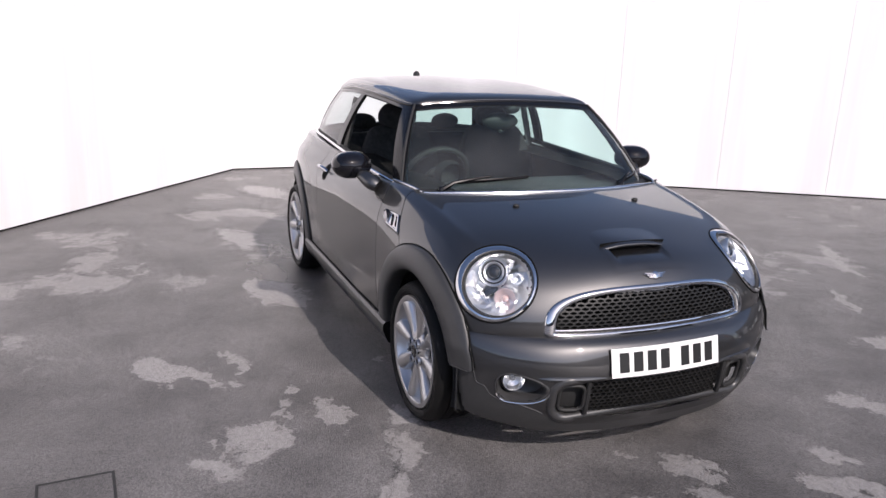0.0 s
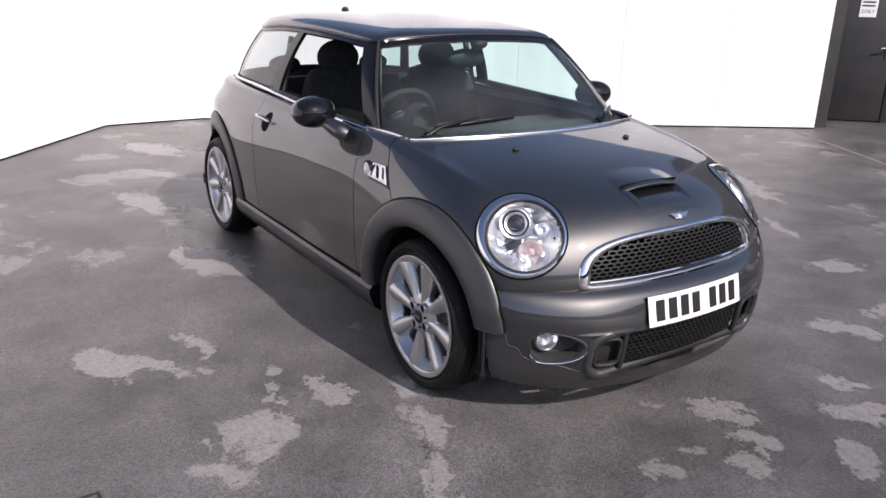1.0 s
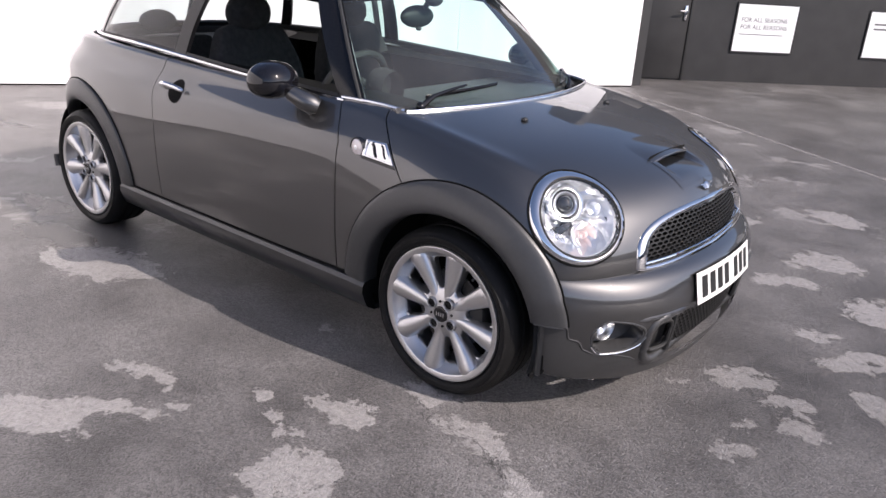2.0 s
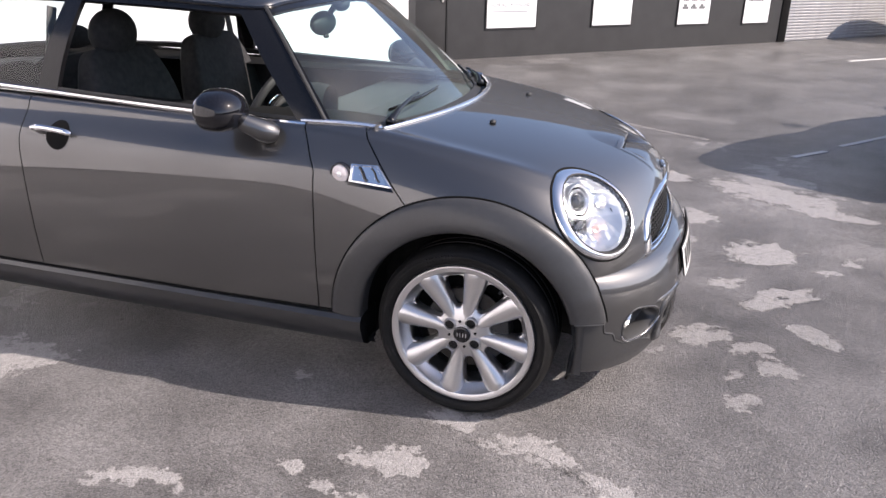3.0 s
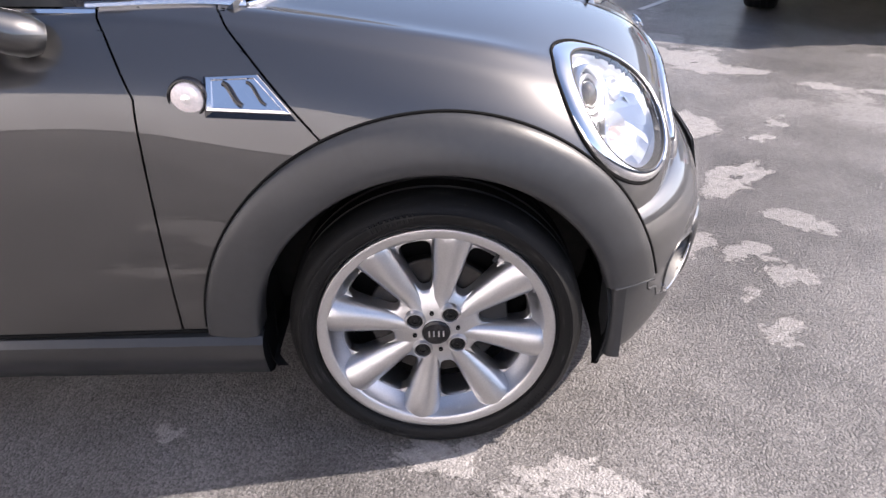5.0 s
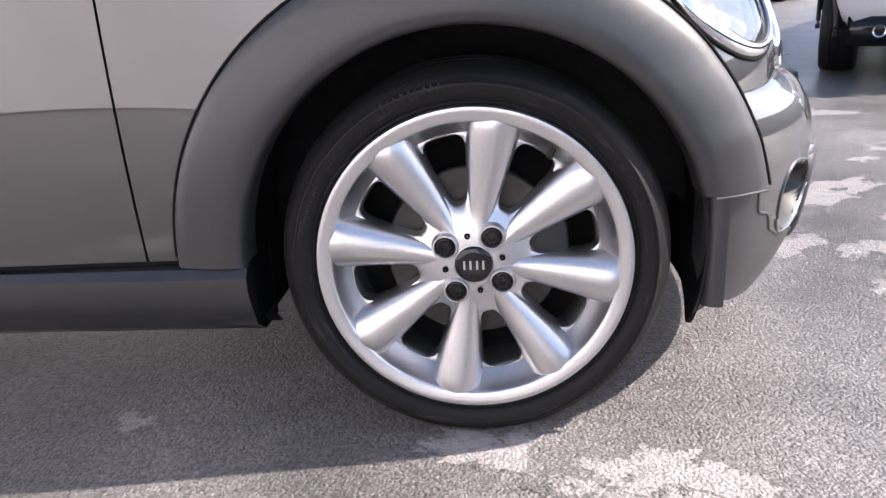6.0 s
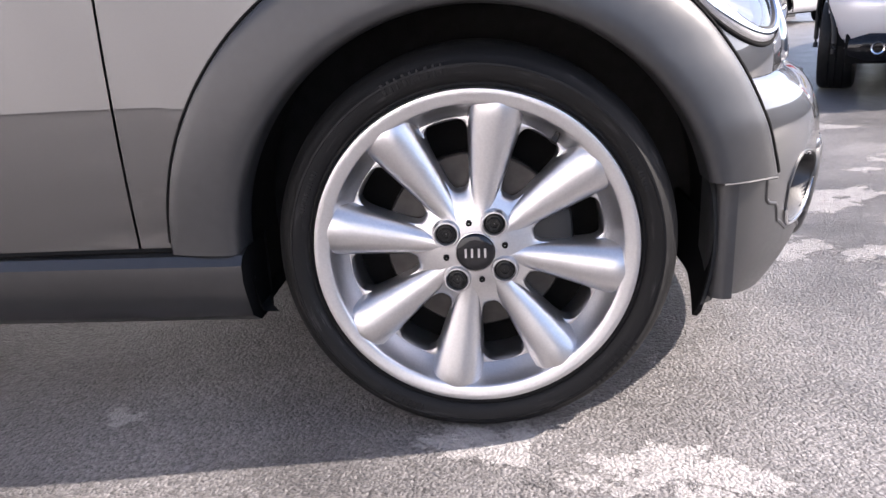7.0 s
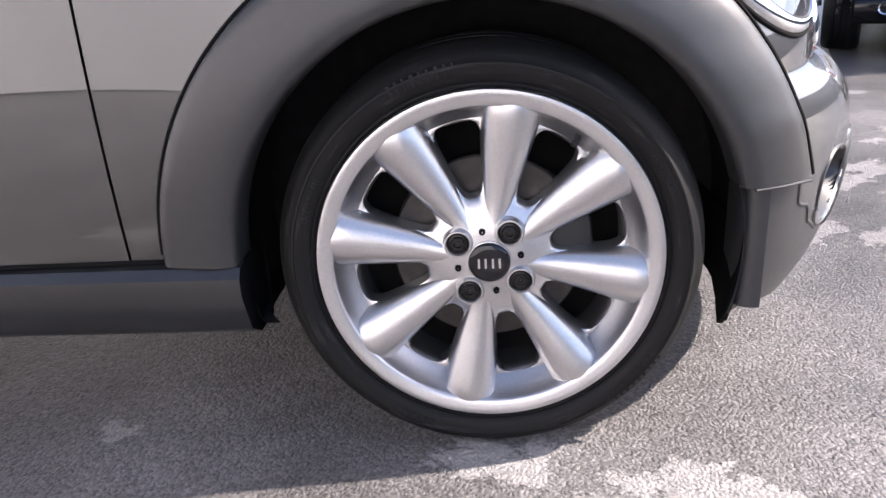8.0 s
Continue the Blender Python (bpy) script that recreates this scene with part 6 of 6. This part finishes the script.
# ---- the silver hatchback and the dark car beyond ----
def parked_car(paint, label, plate_mat, aerial=False):
    """A hatchback seen from behind. Its own x runs to its front, y to its left; the middle of the rear axle is the origin."""
    c = new("parked_car")
    tagged(c, label, "car")
    lv = [  # z, half width, tail, nose, corner
        (0.24, 0.74, -0.50, 2.95), (0.32, 0.80, -0.60, 3.08), (0.45, 0.84, -0.66, 3.14), (0.585, 0.858, -0.675, 3.14), (0.635, 0.85, -0.625, 3.10), (0.78, 0.845, -0.60, 3.0), (0.92, 0.82, -0.55, 2.8), (1.0, 0.77, -0.48, 2.55)]

    def flank(x):
        """Half width of the body over its rear wheels, at x."""
        q = (abs(x - 1.235) / 1.905) ** (1 / 0.58)
        return 0.845 * max(0.0, 1 - q * q) ** 0.29

    def tail(y, off=0.0):
        """The tail's x at y, at the height of the lamps."""
        q = min(1.0, abs(y) / 0.845) ** (1 / 0.58)
        return 1.2 - 1.8 * (1 - q * q) ** 0.29 - off

    rows = []
    for z, w, t, n in lv:
        row = []
        for a in np.linspace(-np.pi, np.pi, 96, endpoint=False):
            ca, sa = math.cos(a), math.sin(a)
            ex = 0.58
            x = (t + n) / 2 + (n - t) / 2 * math.copysign(abs(ca) ** ex, ca)
            row.append((x, w * math.copysign(abs(sa) ** ex, sa), z))
        rows.append(row)
    G = natural(np.array(rows), np.linspace(0, len(lv) - 1, 50))
    v, f = sheet(G, close_v=True)
    keep = [q for q in f if not any(math.hypot(np.mean([v[i][0] for i in q]) - xc, np.mean([v[i][2] for i in q]) - 0.31) < 0.36 and abs(np.mean([v[i][1] for i in q])) > 0.6 for xc in (0.0, 2.5))]
    body = part("body", (v, keep), paint, c, "", sharp=50)
    part("boot_deck", sheet([G[-1], [(1.2, 0, 1.0)] * 96], close_v=True), paint, c)
    top = []
    for z, w, t, n in ((1.0, 0.765, -0.47, 1.95), (1.22, 0.69, -0.40, 1.55), (1.38, 0.62, -0.28, 1.2), (1.43, 0.54, -0.16, 1.05), (1.45, 0.2, 0.2, 0.7)):
        row = []
        for a in np.linspace(-np.pi, np.pi, 64, endpoint=False):
            ca, sa = math.cos(a), math.sin(a)
            row.append(((t + n) / 2 + (n - t) / 2 * math.copysign(abs(ca) ** 0.5, ca), w * math.copysign(abs(sa) ** 0.5, sa), z))
        top.append(row)
    g = natural(np.array(top), np.linspace(0, 4, 26))
    # window band: panes between the posts
    wv, wf = sheet(g[:16], close_v=True)
    ring_of = {q: q[0] % 64 for q in wf}
    post_cols = {n for n in range(64) if n % 32 in (3, 4, 12, 13, 14, 18, 19, 20, 28, 29)}
    part("window_posts", solid((wv, [q for q in wf if ring_of[q] in post_cols]), 0.02), BLACK_GLOSS, c, "gloss black window posts")
    part("windows", (wv, [q for q in wf if ring_of[q] not in post_cols]), PRIVACY, c, "smoked window band")
    part("roof", sheet(g[15:], close_v=True), paint, c)
    part("lower_bumper", tube([(-0.575 - 0.075 * (1 - (abs(y) / 0.72) ** 3), y, 0.315) for y in np.linspace(-0.57, 0.57, 34)], np.concatenate([np.linspace(0.03, 0.05, 4), np.full(26, 0.05), np.linspace(0.05, 0.03, 4)]), 14, False, 1.7), SATIN, c, "black lower bumper")
    part("underbody", box(-0.45, 2.9, -0.60, 0.60, 0.20, 0.40, 0.02), GAP, c, "black underbody")
    for xc in (0.0, 2.5):
        for s in (-1, 1):
            m = Matrix.Translation((xc, s * 0.745, 0.305))
            fx = (lambda q: q) if s < 0 else mirrored
            w = part("wheel", turned(fx(RM), m), ALLOY, c, "silver alloy wheel")
            part("tyre", turned(fx(TY), m), RUBBER, w, "black tyre")
            for k in range(5):
                part("spoke", turned(fx(spoke_piece(radians(20 + 72 * k))), m), ALLOY, w)
            part("arch_trim", tube([(xc + 0.37 * math.cos(a), s * (flank(xc + 0.37 * math.cos(a)) if xc == 0 else 0.80), 0.31 + 0.37 * math.sin(a)) for a in np.radians(np.linspace(-8, 188, 40))], 0.016, 8), BLACK, c, "black arch trim")
            part("arch_well", sheet([[(xc + r * math.cos(a), s * y, 0.31 + r * math.sin(a)) for r, y in ((0.365, flank(xc + 0.365 * math.cos(a)) - 0.02 if xc == 0 else 0.78), (0.37, 0.60), (0.02, 0.59))] for a in np.radians(np.linspace(0, 180, 30))]), GAP, c)
    for s in (-1, 1):
        def lens_at(k, a):
            """On the tail lamp, an upright rounded block that narrows upwards."""
            c, d = math.copysign(abs(math.cos(a)) ** 0.45, math.cos(a)) * k, math.copysign(abs(math.sin(a)) ** 0.5, math.sin(a)) * k
            y, z = 0.560 + (0.086 - 0.012 * d) * c, 0.800 + 0.150 * d
            return (tail(min(y, 0.72), 0.014 + 0.018 * (1 - k)) + 0.10 * max(0.0, z - 0.80), s * y, z)

        lamp = [[lens_at(k, a) for a in np.linspace(0, 2 * np.pi, 40, endpoint=False)] for k in (1, 0.85, 0.5, 0.02)]
        tl = part("tail_lamp", sheet(lamp, close_v=True), RED_LENS, c, "red tail lamp in a chrome ring")
        part("lamp_ring", tube(lamp[0], 0.012, 8, True), CHROME, tl)
    part("exhaust", join(lathe([(0.030, -0.70), (0.038, -0.705), (0.040, -0.69), (0.040, -0.5)], "x", 28), lathe([(0.031, -0.70), (0.029, -0.6), (0.001, -0.6)], "x", 28)), CHROME, c, "round chrome exhaust pipe").location = (0.0, 0.41, 0.315)
    rf = part("fog_lamp", turned(box(-0.012, 0.02, -0.085, 0.085, -0.022, 0.022, 0.01), Matrix.Translation((-0.70, 0.04, 0.333))), RED_LENS, c, "red rear fog lamp in a chrome frame")
    part("fog_lamp_frame", tube([(-0.705, y + 0.04, z + 0.333) for y, z in rounded(-0.105, 0.105, -0.035, 0.035, 0.03)], 0.010, 8, True), CHROME, rf)
    pl = part("number_plate", box(-0.685, -0.672, -0.26, 0.26, 0.70, 0.811, 0.003), plate_mat, c, "yellow rear number plate with plain dark bars")
    for y in (-0.205, -0.143, -0.081, -0.019, 0.079, 0.141, 0.203):
        part("plate_bar", box(-0.687, -0.6845, y - 0.021, y + 0.021, 0.7165, 0.7945), INK, pl, smooth=False)
    part("boot_handle", tube([(-0.672 + 0.05 * y * y, y, 0.872) for y in np.linspace(-0.30, 0.30, 16)], 0.018, 10, False, 1.2), CHROME, c, "chrome boot handle bar")
    part("plate_hollow", tube([(-0.655, y, z) for y, z in rounded(-0.34, 0.34, 0.67, 0.85, 0.05)], 0.010, 8, True), paint, c)
    for s in (-1, 1):
        cap = part("door_mirror", ball((1.62, s * 0.955, 0.985), (0.065, 0.10, 0.068), 20, 12), paint, c, "rounded door mirror")
        part("mirror_foot", tube([(1.64, s * 0.76, 0.945), (1.63, s * 0.83, 0.945), (1.62, s * 0.90, 0.955)], [0.03, 0.022, 0.02], 10), BLACK, cap)
    if aerial:
        part("aerial", tube([(-0.10, 0.12, 1.47), (-0.22, 0.12, 1.72), (-0.34, 0.12, 1.98)], [0.012, 0.006, 0.004], 8), BLACK, c, "thin black roof aerial")
    part("boot_line", tube([(tail(y, 0.048), y, 0.62 + 0.10 * max(0, abs(y) - 0.5) ** 1.5) for y in np.linspace(-0.56, 0.56, 24)], 0.004, 6), GAP, c)
    return c


silver_car = parked_car(SILVER, "silver hatchback with red tail lamps, parked in the yard", PLATE_Y)
silver_car.matrix_world = pose(3.03, 3.45, 0, 0, 0, 64.5)
next_car = copy_thing(silver_car, pose(4.98, 6.62, 0, 0, 0, 64.5))
tagged(next_car, "silver hatchback parked beyond another one, shading the tarmac", "car")
far_car = parked_car(SILVER, "pale silver car beside the roller shutter", PLATE_Y, True)
far_car.matrix_world = pose(5.42, 15.45, 0, 0, 0, 49.5)
